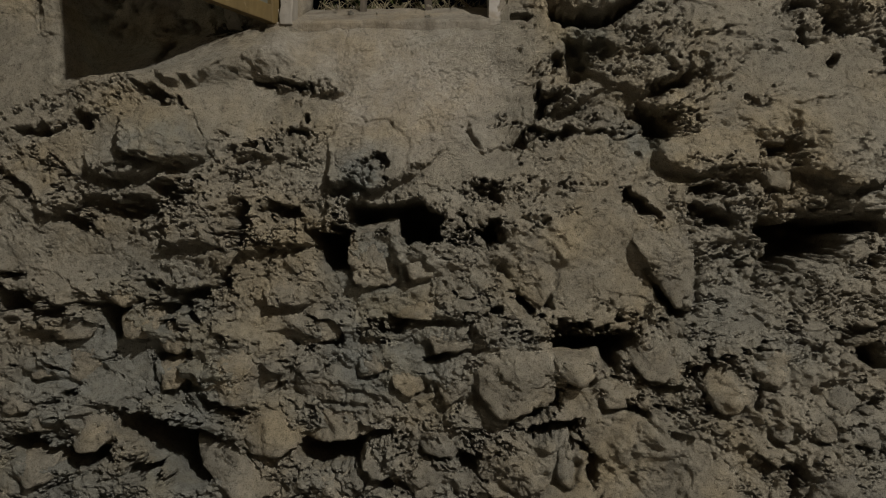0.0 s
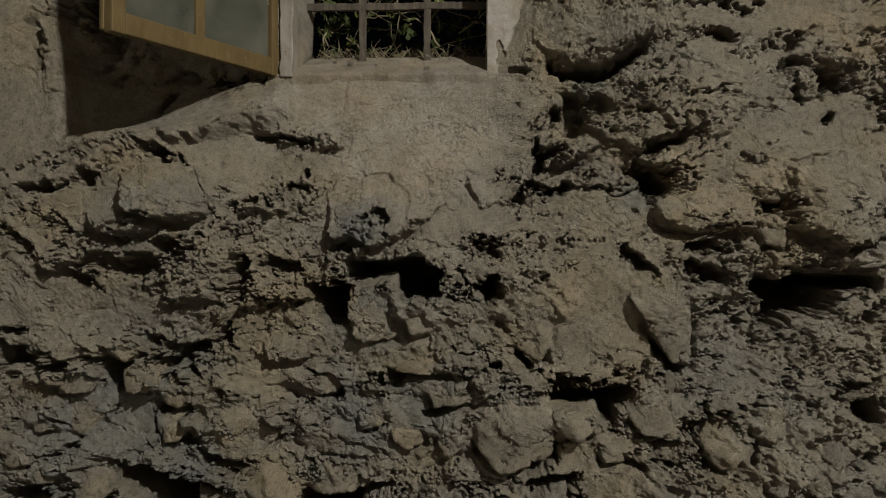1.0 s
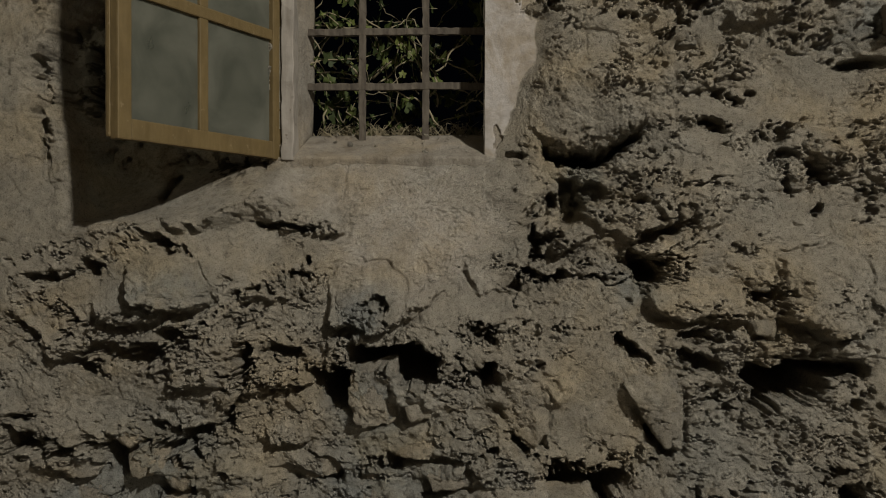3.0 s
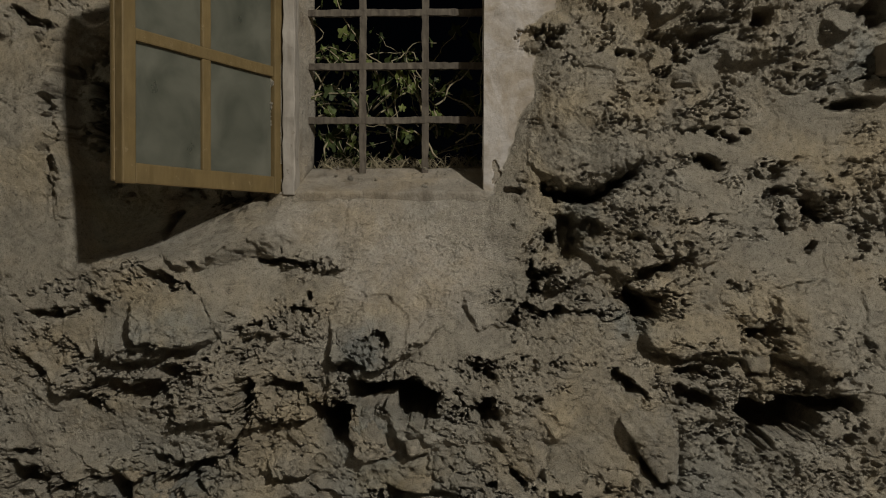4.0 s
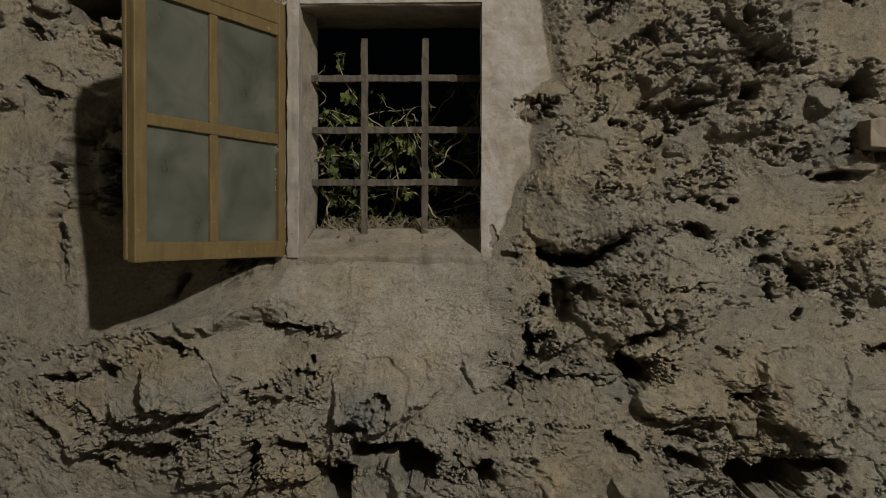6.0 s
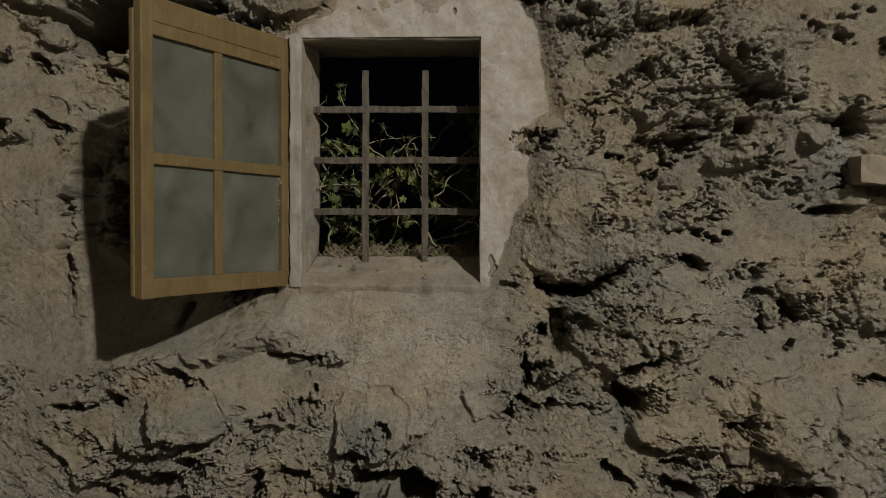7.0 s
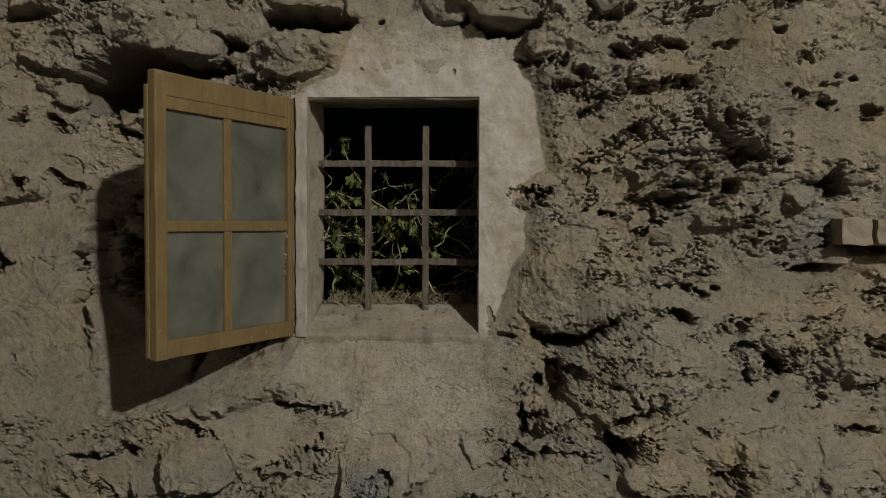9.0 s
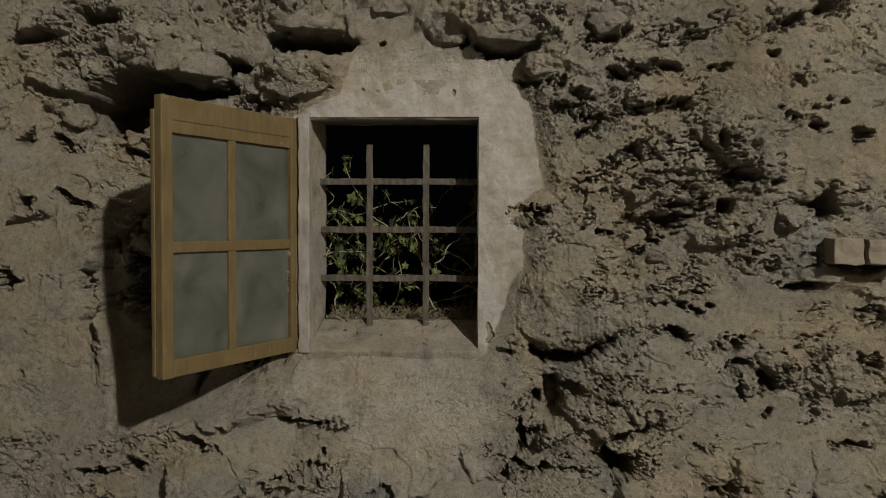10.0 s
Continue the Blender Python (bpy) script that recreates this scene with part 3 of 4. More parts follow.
hollow([(-0.93, 1.86), (-0.80, 1.93), (-0.72, 1.90), (-0.72, 1.82), (-0.80, 1.78), (-0.90, 1.79)], 0.12)
hollow([(0.113, 2.01), (0.195, 2.003), (0.269, 2.008), (0.223, 1.977), (0.137, 1.975)], 0.09)
hollow([(0.696, 1.615), (0.747, 1.615), (0.748, 1.585), (0.703, 1.578)], 0.08)
hollow([(0.894, 1.598), (0.959, 1.621), (0.976, 1.58), (0.942, 1.563), (0.916, 1.587)], 0.06)
hollow([(0.253, 1.238), (0.292, 1.215), (0.37, 1.215), (0.447, 1.256), (0.463, 1.256), (0.425, 1.222), (0.383, 1.194), (0.299, 1.19), (0.265, 1.203)], 0.1)
hollow([(-0.659, 0.27), (-0.576, 0.251), (-0.558, 0.209), (-0.641, 0.222)], 0.05)
hollow([(-0.883, 1.431), (-0.849, 1.428), (-0.836, 1.316), (-0.835, 1.206), (-0.857, 1.261), (-0.865, 1.33)], 0.02)
# gaps and undercuts
pit(0.132, 0.829, 0.070, 0.030, -5, 0.05)
pit(-0.395, 0.763, 0.026, 0.065, -0, 0.08)
pit(-0.43, 0.641, 0.023, 0.042, -0, 0.1)
pit(-0.544, 0.821, 0.082, 0.030, 8, 0.07)
pit(-0.594, 0.788, 0.106, 0.028, -0, 0.07)
pit(-0.536, 0.574, 0.100, 0.033, -5, 0.09)
pit(-0.538, 0.411, 0.073, 0.021, 8, 0.06)
pit(-0.54, 0.481, 0.068, 0.016, -3, 0.06)
pit(0.818, 1.161, 0.059, 0.052, -0, 0.09)
pit(0.817, 1.094, 0.033, 0.021, 30, 0.06)
pit(0.492, 1.047, 0.089, 0.018, 24, 0.05)
pit(0.229, 1.014, 0.030, 0.073, -5, 0.07)
pit(0.696, 0.911, 0.054, 0.023, -0, 0.07)
pit(0.221, 0.384, 0.075, 0.026, 8, 0.06)
pit(0.262, 0.338, 0.087, 0.021, 12, 0.07)
pit(-0.099, 0.21, 0.030, 0.040, -20, 0.08)
pit(0.556, 0.456, 0.054, 0.026, 22, 0.05)
pit(0.566, 0.386, 0.015, 0.020, -0, 0.05)
pit(0.656, 0.413, 0.014, 0.052, -10, 0.05)
pit(0.139, 0.58, 0.023, 0.016, -0, 0.05)
pit(-0.202, 0.534, 0.059, 0.021, -0, 0.05)
pit(0.033, 0.482, 0.082, 0.012, 12, 0.05)
pit(0.873, 0.537, 0.106, 0.016, 12, 0.05)
pit(0.865, 0.402, 0.075, 0.019, 25, 0.05)
pit(0.081, 0.261, 0.052, 0.023, -0, 0.06)
pit(0.728, 0.247, 0.016, 0.094, -0, 0.08)
pit(0.32, 0.298, 0.106, 0.014, -42, 0.05)
pit(0.689, 0.278, 0.070, 0.012, -10, 0.05)
pit(0.338, 0.251, 0.021, 0.059, -0, 0.05)
pit(0.198, 0.926, 0.028, 0.028, -0, 0.04)
pit(0.579, 0.77, 0.082, 0.019, -18, 0.05)
pit(0.437, 0.793, 0.070, 0.016, -35, 0.05)
pit(0.578, 0.828, 0.082, 0.019, 5, 0.05)
pit(0.606, 0.868, 0.106, 0.009, -0, 0.04)
pit(-0.264, 0.978, 0.012, 0.019, -0, 0.04)
pit(0.674, 1.005, 0.047, 0.014, -0, 0.03)
pit(-0.116, 0.871, 0.070, 0.035, -20, 0.03)
pit(-0.193, 0.811, 0.047, 0.023, -0, 0.04)
pit(-0.311, 0.781, 0.070, 0.016, -12, 0.05)
pit(-0.511, 0.608, 0.082, 0.021, -0, 0.06)
pit(-0.574, 0.632, 0.035, 0.016, -0, 0.05)
pit(-0.147, 0.525, 0.059, 0.012, -5, 0.05)
pit(-0.074, 0.562, 0.094, 0.019, 5, 0.05)
pit(-0.087, 0.544, 0.059, 0.016, -0, 0.05)
pit(-0.862, 0.656, 0.070, 0.012, -0, 0.06)
pit(-0.773, 0.578, 0.094, 0.014, 8, 0.05)
pit(-0.733, 0.756, 0.082, 0.016, -30, 0.05)
pit(-0.849, 0.837, 0.070, 0.016, -40, 0.06)
pit(-0.701, 0.974, 0.047, 0.016, -20, 0.06)
pit(-0.772, 0.451, 0.082, 0.009, -45, 0.04)
pit(-0.588, 0.438, 0.009, 0.070, 10, 0.05)
pit(-0.445, 0.365, 0.082, 0.016, -20, 0.05)
pit(-0.124, 0.314, 0.059, 0.014, -10, 0.07)
pit(-0.774, 0.39, 0.070, 0.012, 25, 0.05)
pit(0.486, 0.608, 0.094, 0.014, -48, 0.05)
pit(0.197, 0.589, 0.106, 0.012, -38, 0.05)
pit(0.279, 0.543, 0.094, 0.019, -20, 0.05)
pit(0.496, 0.419, 0.070, 0.014, 5, 0.05)
pit(0.407, 0.381, 0.082, 0.014, -20, 0.05)
pit(0.537, 0.331, 0.070, 0.009, -5, 0.04)
pit(0.89, 0.685, 0.070, 0.014, 40, 0.05)
pit(-0.432, 1.861, 0.105, 0.029, -8, 0.06)
pit(-1.025, 1.595, 0.047, 0.026, -25, 0.06)
pit(0.288, 1.909, 0.093, 0.019, 3, 0.05)
pit(0.08, 2.035, 0.026, 0.044, -0, 0.06)
pit(0.442, 2.025, 0.090, 0.019, 18, 0.05)
pit(0.258, 1.579, 0.085, 0.032, 5, 0.05)
pit(0.361, 1.134, 0.059, 0.028, -0, 0.03)
pit(0.27, 1.113, 0.029, 0.029, -0, 0.06)
pit(0.829, 1.182, 0.070, 0.026, 5, 0.08)
pit(0.765, 1.216, 0.088, 0.020, 15, 0.05)
pit(0.523, 1.053, 0.131, 0.012, 22, 0.05)
pit(0.219, 0.961, 0.041, 0.050, 20, 0.05)
pit(0.267, 0.948, 0.053, 0.015, 20, 0.05)
pit(0.456, 0.985, 0.088, 0.020, -12, 0.05)
pit(0.712, 0.917, 0.058, 0.018, -10, 0.05)
pit(1.089, 1.334, 0.088, 0.035, 8, 0.06)
pit(1.082, 1.216, 0.058, 0.029, -0, 0.06)
pit(0.561, 1.842, 0.160, 0.012, 6, 0.05)
pit(0.411, 1.797, 0.073, 0.015, 22, 0.05)
pit(0.559, 1.946, 0.131, 0.018, -8, 0.05)
pit(0.644, 2.015, 0.053, 0.012, -5, 0.05)
pit(0.752, 1.67, 0.073, 0.023, -15, 0.05)
pit(0.808, 1.645, 0.058, 0.020, -0, 0.05)
pit(0.617, 1.595, 0.073, 0.020, 10, 0.04)
pit(0.578, 1.559, 0.058, 0.018, -5, 0.04)
pit(0.897, 1.793, 0.088, 0.015, -20, 0.05)
pit(0.925, 1.832, 0.058, 0.015, 10, 0.04)
pit(0.982, 1.838, 0.018, 0.012, -0, 0.04)
pit(0.899, 2.047, 0.131, 0.018, 22, 0.05)
pit(0.821, 1.956, 0.023, 0.018, -0, 0.04)
pit(-0.184, 1.897, 0.009, 0.007, -0, 0.03)
pit(-0.143, 1.897, 0.009, 0.007, -0, 0.03)
pit(0.055, 1.892, 0.012, 0.018, -0, 0.03)
pit(-0.132, 2.014, 0.015, 0.012, -0, 0.04)
pit(0.44, 1.523, 0.038, 0.015, -10, 0.05)
pit(0.649, 1.34, 0.067, 0.015, -15, 0.05)
pit(0.702, 1.349, 0.020, 0.015, -0, 0.04)
pit(0.624, 1.276, 0.058, 0.015, -20, 0.05)
pit(0.898, 1.409, 0.073, 0.012, -0, 0.05)
pit(1.035, 1.452, 0.131, 0.015, -0, 0.05)
pit(1.028, 1.01, 0.064, 0.015, -0, 0.05)
pit(-0.803, 0.946, 0.131, 0.015, 8, 0.05)
pit(-0.703, 0.96, 0.029, 0.015, -0, 0.05)
pit(-0.564, 1.014, 0.088, 0.015, -20, 0.05)
pit(-0.942, 1.753, 0.073, 0.015, -20, 0.04)
pit(-1.05, 1.765, 0.058, 0.015, 30, 0.04)
pit(-0.913, 1.61, 0.088, 0.015, -25, 0.05)
pit(-0.779, 1.74, 0.088, 0.018, -35, 0.05)
pit(-0.997, 2.029, 0.117, 0.012, 10, 0.05)
pit(-1.064, 1.412, 0.058, 0.035, -20, 0.06)
pit(-0.382, 0.915, 0.088, 0.012, 12, 0.05)
pit(-0.306, 1.053, 0.160, 0.007, -4, 0.04)
pit(-0.268, 0.95, 0.088, 0.009, -10, 0.04)
pit(0.478, 1.928, 0.088, 0.018, -10, 0.05)
pit(0.34, 1.847, 0.073, 0.015, -0, 0.05)
pit(0.382, 1.882, 0.058, 0.015, -20, 0.04)
pit(0.481, 1.731, 0.088, 0.015, 15, 0.04)
pit(0.706, 1.754, 0.020, 0.038, 20, 0.04)
pit(0.701, 1.932, 0.044, 0.012, -0, 0.04)
pit(0.878, 1.891, 0.044, 0.020, -0, 0.04)
pit(1.027, 1.76, 0.044, 0.035, -0, 0.04)
pit(0.757, 1.148, 0.015, 0.058, 10, 0.05)
pit(0.446, 1.117, 0.073, 0.012, -5, 0.05)
pit(0.199, 1.218, 0.044, 0.009, -0, 0.04)
pit(0.155, 1.254, 0.015, 0.058, -0, 0.04)
pit(0.262, 1.032, 0.044, 0.012, 20, 0.05)
pit(-0.765, 1.338, 0.064, 0.038, -0, 0.05)
pit(-0.747, 1.443, 0.088, 0.023, -10, 0.05)
pit(-0.821, 1.499, 0.044, 0.029, -0, 0.05)
pit(-0.596, 1.147, 0.023, 0.073, -0, 0.04)
pit(-0.399, 1.202, 0.088, 0.018, 10, 0.04)
pit(-0.287, 1.212, 0.088, 0.004, -6, 0.02)

Y = np.minimum(Y, 2.2 + 0.02 * fbm(GX, GZ, 0.1, 97, 3))
BLUISH = step(0.85, 0.40, GZ) * (0.45 + 1.4 * fbm(GX, GZ, 0.30, 95, 3))
# grey-blue stones that show through the mortar
for bx, bz, bw, bh in ((-0.55, 0.92, 0.09, 0.05), (-0.13, 0.67, 0.06, 0.08), (-0.14, 0.87, 0.05, 0.06), (0.43, 0.94, 0.06, 0.04), (-0.10, 0.47, 0.10, 0.06), (-0.70, 0.47, 0.10, 0.05), (0.33, 1.15, 0.05, 0.06), (0.91, 1.50, 0.05, 0.07)):
    BLUISH += 1.2 * np.exp(-((warp_u - bx) / bw) ** 2 - ((warp_v - bz) / bh) ** 2) * (1 + 1.2 * fbm(GX, GZ, 0.05, 114, 5, 0.7))
BLUISH = np.clip(BLUISH, 0, 1)
# ragged dark brown blotches on the back of the hollow and along its foot
DARK_BLOTCH = step(0.02, 0.22, fbm(GX, GZ, 0.07, 115, 6, 0.75)) * np.exp(-((GX + 0.75) / 0.13) ** 2 - ((GZ - 1.42) / 0.15) ** 2)
DARK_BLOTCH += step(0.10, 0.25, fbm(GX, GZ, 0.05, 116, 6, 0.75)) * np.exp(-((GX + 0.50) / 0.15) ** 2 - ((GZ - 1.19) / 0.04) ** 2)
DARK_BLOTCH = np.clip(1.3 * DARK_BLOTCH, 0, 1)
PLASTER_MAT = masonry("lime_plaster", (0.255, 0.230, 0.192), (0.222, 0.197, 0.162), (0.14, 0.12, 0.096), (0.29, 0.265, 0.229), bump=0.4, specks=0.6)

# ---- single stones ----
STONES = []
ball = bmesh.new()
bmesh.ops.create_icosphere(ball, subdivisions=5, radius=1.0)
BALL_FINE = (np.array([v.co[:] for v in ball.verts]), [[v.index for v in f.verts] for f in ball.faces])
ball.free()
ball = bmesh.new()
bmesh.ops.create_icosphere(ball, subdivisions=4, radius=1.0)
BALL = (np.array([v.co[:] for v in ball.verts]), [[v.index for v in f.verts] for f in ball.faces])
ball.free()


def stone(outline, out):
    """A field stone bedded in the wall: its sides follow the outline, its broken front stands out by so much."""
    rs = np.random.RandomState(len(STONES) + 7)
    cx, cz = np.mean([p[0] for p in outline]), np.mean([p[1] for p in outline])
    size = max(abs(p[0] - cx) + abs(p[1] - cz) for p in outline)
    out = 0.85 * out
    w = window_of(outline, 0.07)
    d = inside(outline, GX[w], GZ[w])
    face = float(np.median(Y[w][d > 0])) if (d > 0).any() else 1.7
    below = step(cz + 0.01, cz - 0.02, GZ[w])
    # mortar grips it above and at the sides; underneath the joint stands open
    grip = rs.uniform(0.3, 0.8) * out
    Y[w] -= grip * np.exp(-(np.clip(-d, 0, None) / 0.022) ** 2) * (1 - 0.75 * below) * (0.7 + 0.9 * fbm(GX[w], GZ[w], 0.03, 93, 3))
    Y[w] += np.exp(-((d + 0.004) / 0.008) ** 2) * 0.022 * below * (0.6 + 1.2 * fbm(GX[w], GZ[w], 0.05, 103, 3))
    planes = []
    area = sum(a[0] * b[1] - b[0] * a[1] for a, b in zip(outline, outline[1:] + outline[:1]))
    for a, b in zip(outline, outline[1:] + outline[:1]):
        n = np.array([b[1] - a[1], -(b[0] - a[0])]) * (1 if area > 0 else -1)
        n /= np.linalg.norm(n) + 1e-9
        h = max(0.006, (a[0] - cx) * n[0] + (a[1] - cz) * n[1])
        k = rs.uniform(0.02, 0.35) if n[1] > -0.3 else rs.uniform(-0.15, 0.10)
        planes.append((np.array([n[0], -k, n[1]]), h + 0.5 * k * out))
    for _ in range(7):
        tx, tz = rs.uniform(-0.7, 0.7), rs.uniform(-0.3, 0.8)
        planes.append((np.array([tx, -1.0, tz]), out * rs.uniform(0.75, 1.0) + 0.10 * size * (abs(tx) + abs(tz))))
    planes.append((np.array([0, 1.0, 0]), 0.05))
    dirs, faces = BALL_FINE if size > 0.10 else BALL
    stretch = np.array([1.0, 0.7, 1.0])
    v = dirs * stretch
    v = v / np.linalg.norm(v, axis=1)[:, None]
    inv = sum((np.clip(v @ n, 0, None) / h) ** 34 for n, h in planes)
    p = v * (inv ** (-1 / 34))[:, None]
    u1, u2 = p[:, 0] + 0.7 * p[:, 1] + cx, p[:, 2] - 0.6 * p[:, 1] + cz
    rough_face = 0.013 * fbm(u1, u2, 0.07, 101, 5, 0.62) + 0.008 * fbm(u2 + 3, u1, 0.018, 105, 5, 0.75)
    bed = (p[:, 2] + 0.3 * p[:, 0] * rs.uniform(-1, 1) + 0.012 * fbm(u1, u2, 0.05, 107, 3)) / rs.uniform(0.014, 0.03)
    rough_face += 0.0035 * (bed - np.floor(bed) - 0.5) * np.clip(4 * fbm(u1, u2, 0.09, 109, 2), 0, 1)
    rough_face -= 0.008 * step(0.16, 0.26, fbm(u1 / 1.3, u2, 0.04, 111, 6, 0.8)) - 0.004 * step(0.2, 0.3, fbm(u2, u1, 0.02, 117, 5, 0.8))
    p = p + v * rough_face[:, None] * min(1.0, size / 0.07)
    STONES.append((cx, face + 0.004 + 0.25 * grip, cz, p, faces))


stone([(0.403, 0.741), (0.449, 0.767), (0.506, 0.753), (0.546, 0.707), (0.536, 0.638), (0.539, 0.58), (0.497, 0.585), (0.451, 0.66)], 0.05)
stone([(0.144, 0.753), (0.231, 0.776), (0.289, 0.706), (0.267, 0.66), (0.232, 0.583), (0.185, 0.612), (0.15, 0.671)], 0.045)
stone([(0.11, 0.517), (0.162, 0.595), (0.232, 0.542), (0.256, 0.46), (0.262, 0.39), (0.21, 0.366), (0.14, 0.358), (0.092, 0.41)], 0.06)
stone([(-0.498, 0.487), (-0.437, 0.523), (-0.342, 0.499), (-0.33, 0.414), (-0.379, 0.365), (-0.463, 0.377), (-0.499, 0.414)], 0.05)
stone([(-0.409, 0.347), (-0.342, 0.366), (-0.282, 0.342), (-0.276, 0.293), (-0.318, 0.263), (-0.379, 0.268), (-0.409, 0.304)], 0.085)
stone([(-0.27, 0.354), (-0.172, 0.365), (-0.112, 0.35), (-0.087, 0.321), (-0.148, 0.301), (-0.245, 0.296), (-0.282, 0.311)], 0.06)
stone([(-0.282, 0.439), (-0.233, 0.5), (-0.148, 0.464), (-0.1, 0.405), (-0.136, 0.374), (-0.245, 0.385), (-0.288, 0.402)], 0.035)
stone([(-0.762, 0.341), (-0.72, 0.354), (-0.678, 0.336), (-0.672, 0.3), (-0.713, 0.275), (-0.75, 0.281)], 0.055)
stone([(-0.58, 0.511), (-0.555, 0.545), (-0.502, 0.535), (-0.497, 0.499), (-0.522, 0.481), (-0.557, 0.487)], 0.05)
stone([(-0.576, 0.463), (-0.522, 0.475), (-0.511, 0.438), (-0.535, 0.408), (-0.571, 0.402)], 0.045)
stone([(-0.793, 0.499), (-0.704, 0.497), (-0.7, 0.451), (-0.719, 0.414), (-0.779, 0.432), (-0.801, 0.469)], 0.03)
stone([(-0.642, 0.56), (-0.589, 0.574), (-0.567, 0.542), (-0.58, 0.523), (-0.633, 0.517)], 0.05)
stone([(-0.494, 0.28), (-0.415, 0.28), (-0.343, 0.226), (-0.318, 0.184), (-0.379, 0.169), (-0.439, 0.195), (-0.482, 0.232)], 0.07)
stone([(0.262, 0.472), (0.337, 0.479), (0.349, 0.45), (0.326, 0.426), (0.268, 0.431)], 0.06)
stone([(0.407, 0.485), (0.452, 0.521), (0.496, 0.499), (0.523, 0.466), (0.501, 0.431), (0.441, 0.44)], 0.05)
stone([(0.561, 0.445), (0.616, 0.486), (0.649, 0.469), (0.653, 0.424), (0.624, 0.374), (0.592, 0.367), (0.565, 0.411)], 0.05)
stone([(0.655, 0.492), (0.695, 0.514), (0.729, 0.497), (0.722, 0.436), (0.681, 0.425), (0.659, 0.447)], 0.035)
stone([(0.763, 0.458), (0.821, 0.48), (0.878, 0.469), (0.911, 0.424), (0.888, 0.401), (0.829, 0.374), (0.773, 0.424)], 0.045)
stone([(0.372, 0.287), (0.429, 0.359), (0.559, 0.36), (0.657, 0.324), (0.723, 0.28), (0.716, 0.203), (0.46, 0.18)], 0.035)
stone([(0.758, 0.302), (0.827, 0.313), (0.837, 0.257), (0.823, 0.203), (0.755, 0.203)], 0.055)
stone([(0.14, 0.294), (0.233, 0.296), (0.251, 0.226), (0.222, 0.196), (0.146, 0.211)], 0.05)
stone([(0.257, 0.32), (0.286, 0.326), (0.303, 0.286), (0.292, 0.215), (0.263, 0.226)], 0.05)
stone([(0.662, 0.971), (0.725, 0.965), (0.719, 0.919), (0.674, 0.919)], 0.035)
stone([(0.674, 0.896), (0.724, 0.879), (0.719, 0.828), (0.674, 0.833)], 0.035)
stone([(-0.168, 0.728), (-0.085, 0.746), (-0.073, 0.634), (-0.145, 0.628), (-0.169, 0.669)], 0.05)
stone([(-0.059, 0.696), (-0.002, 0.705), (0.009, 0.647), (-0.038, 0.634)], 0.05)
stone([(-0.134, 0.598), (-0.002, 0.611), (0.115, 0.582), (0.104, 0.547), (-0.003, 0.557), (-0.074, 0.556)], 0.035)
stone([(-0.009, 0.521), (0.098, 0.531), (0.092, 0.505), (0.009, 0.485)], 0.04)
stone([(-0.16, 0.482), (-0.087, 0.489), (-0.075, 0.453), (-0.148, 0.434)], 0.03)
stone([(-0.829, 0.542), (-0.752, 0.56), (-0.701, 0.542), (-0.709, 0.518), (-0.78, 0.512)], 0.035)
stone([(-0.696, 0.608), (-0.632, 0.626), (-0.599, 0.602), (-0.629, 0.584)], 0.045)
stone([(-0.873, 0.249), (-0.817, 0.25), (-0.805, 0.214), (-0.848, 0.195), (-0.88, 0.213)], 0.055)
stone([(-0.136, 0.284), (-0.087, 0.273), (-0.081, 0.225), (-0.123, 0.218), (-0.148, 0.247)], 0.05)
stone([(-0.075, 0.466), (-0.021, 0.467), (-0.015, 0.407), (-0.051, 0.394), (-0.075, 0.423)], 0.03)
stone([(-0.572, 0.335), (-0.512, 0.341), (-0.506, 0.31), (-0.548, 0.298)], 0.06)
stone([(-0.147, 0.537), (-0.123, 0.543), (-0.117, 0.501), (-0.148, 0.507)], 0.03)
stone([(0.816, 0.335), (0.875, 0.373), (0.909, 0.345), (0.896, 0.312), (0.839, 0.318)], 0.035)
stone([(0.645, 0.308), (0.712, 0.314), (0.723, 0.286), (0.689, 0.28)], 0.045)
stone([(0.843, 0.811), (0.91, 0.816), (0.927, 0.794), (0.866, 0.783)], 0.055)
stone([(-0.867, 0.346), (-0.799, 0.347), (-0.805, 0.317), (-0.861, 0.31)], 0.045)
stone([(0.474, 0.407), (0.528, 0.421), (0.538, 0.387), (0.495, 0.379)], 0.03)
stone([(-0.317, 0.523), (-0.244, 0.554), (-0.183, 0.549), (-0.196, 0.512), (-0.269, 0.499)], 0.04)
stone([(-0.027, 0.322), (0.045, 0.349), (0.081, 0.315), (0.057, 0.266), (-0.015, 0.275)], 0.04)
stone([(-0.051, 0.262), (0.033, 0.253), (0.046, 0.194), (-0.027, 0.172), (-0.063, 0.213)], 0.04)
stone([(-0.845, 0.45), (-0.801, 0.463), (-0.797, 0.432), (-0.834, 0.426)], 0.04)
stone([(-0.91, 0.388), (-0.847, 0.401), (-0.823, 0.365), (-0.885, 0.352)], 0.04)
stone([(-0.269, 0.215), (-0.172, 0.229), (-0.148, 0.187), (-0.196, 0.156), (-0.263, 0.166)], 0.045)
stone([(0.009, 0.443), (0.08, 0.469), (0.098, 0.398), (0.033, 0.378)], 0.04)
stone([(0.349, 0.415), (0.395, 0.415), (0.407, 0.381), (0.361, 0.374)], 0.04)
stone([(0.658, 0.38), (0.749, 0.391), (0.759, 0.335), (0.69, 0.325)], 0.035)
stone([(0.76, 0.369), (0.812, 0.368), (0.804, 0.324), (0.764, 0.33)], 0.04)
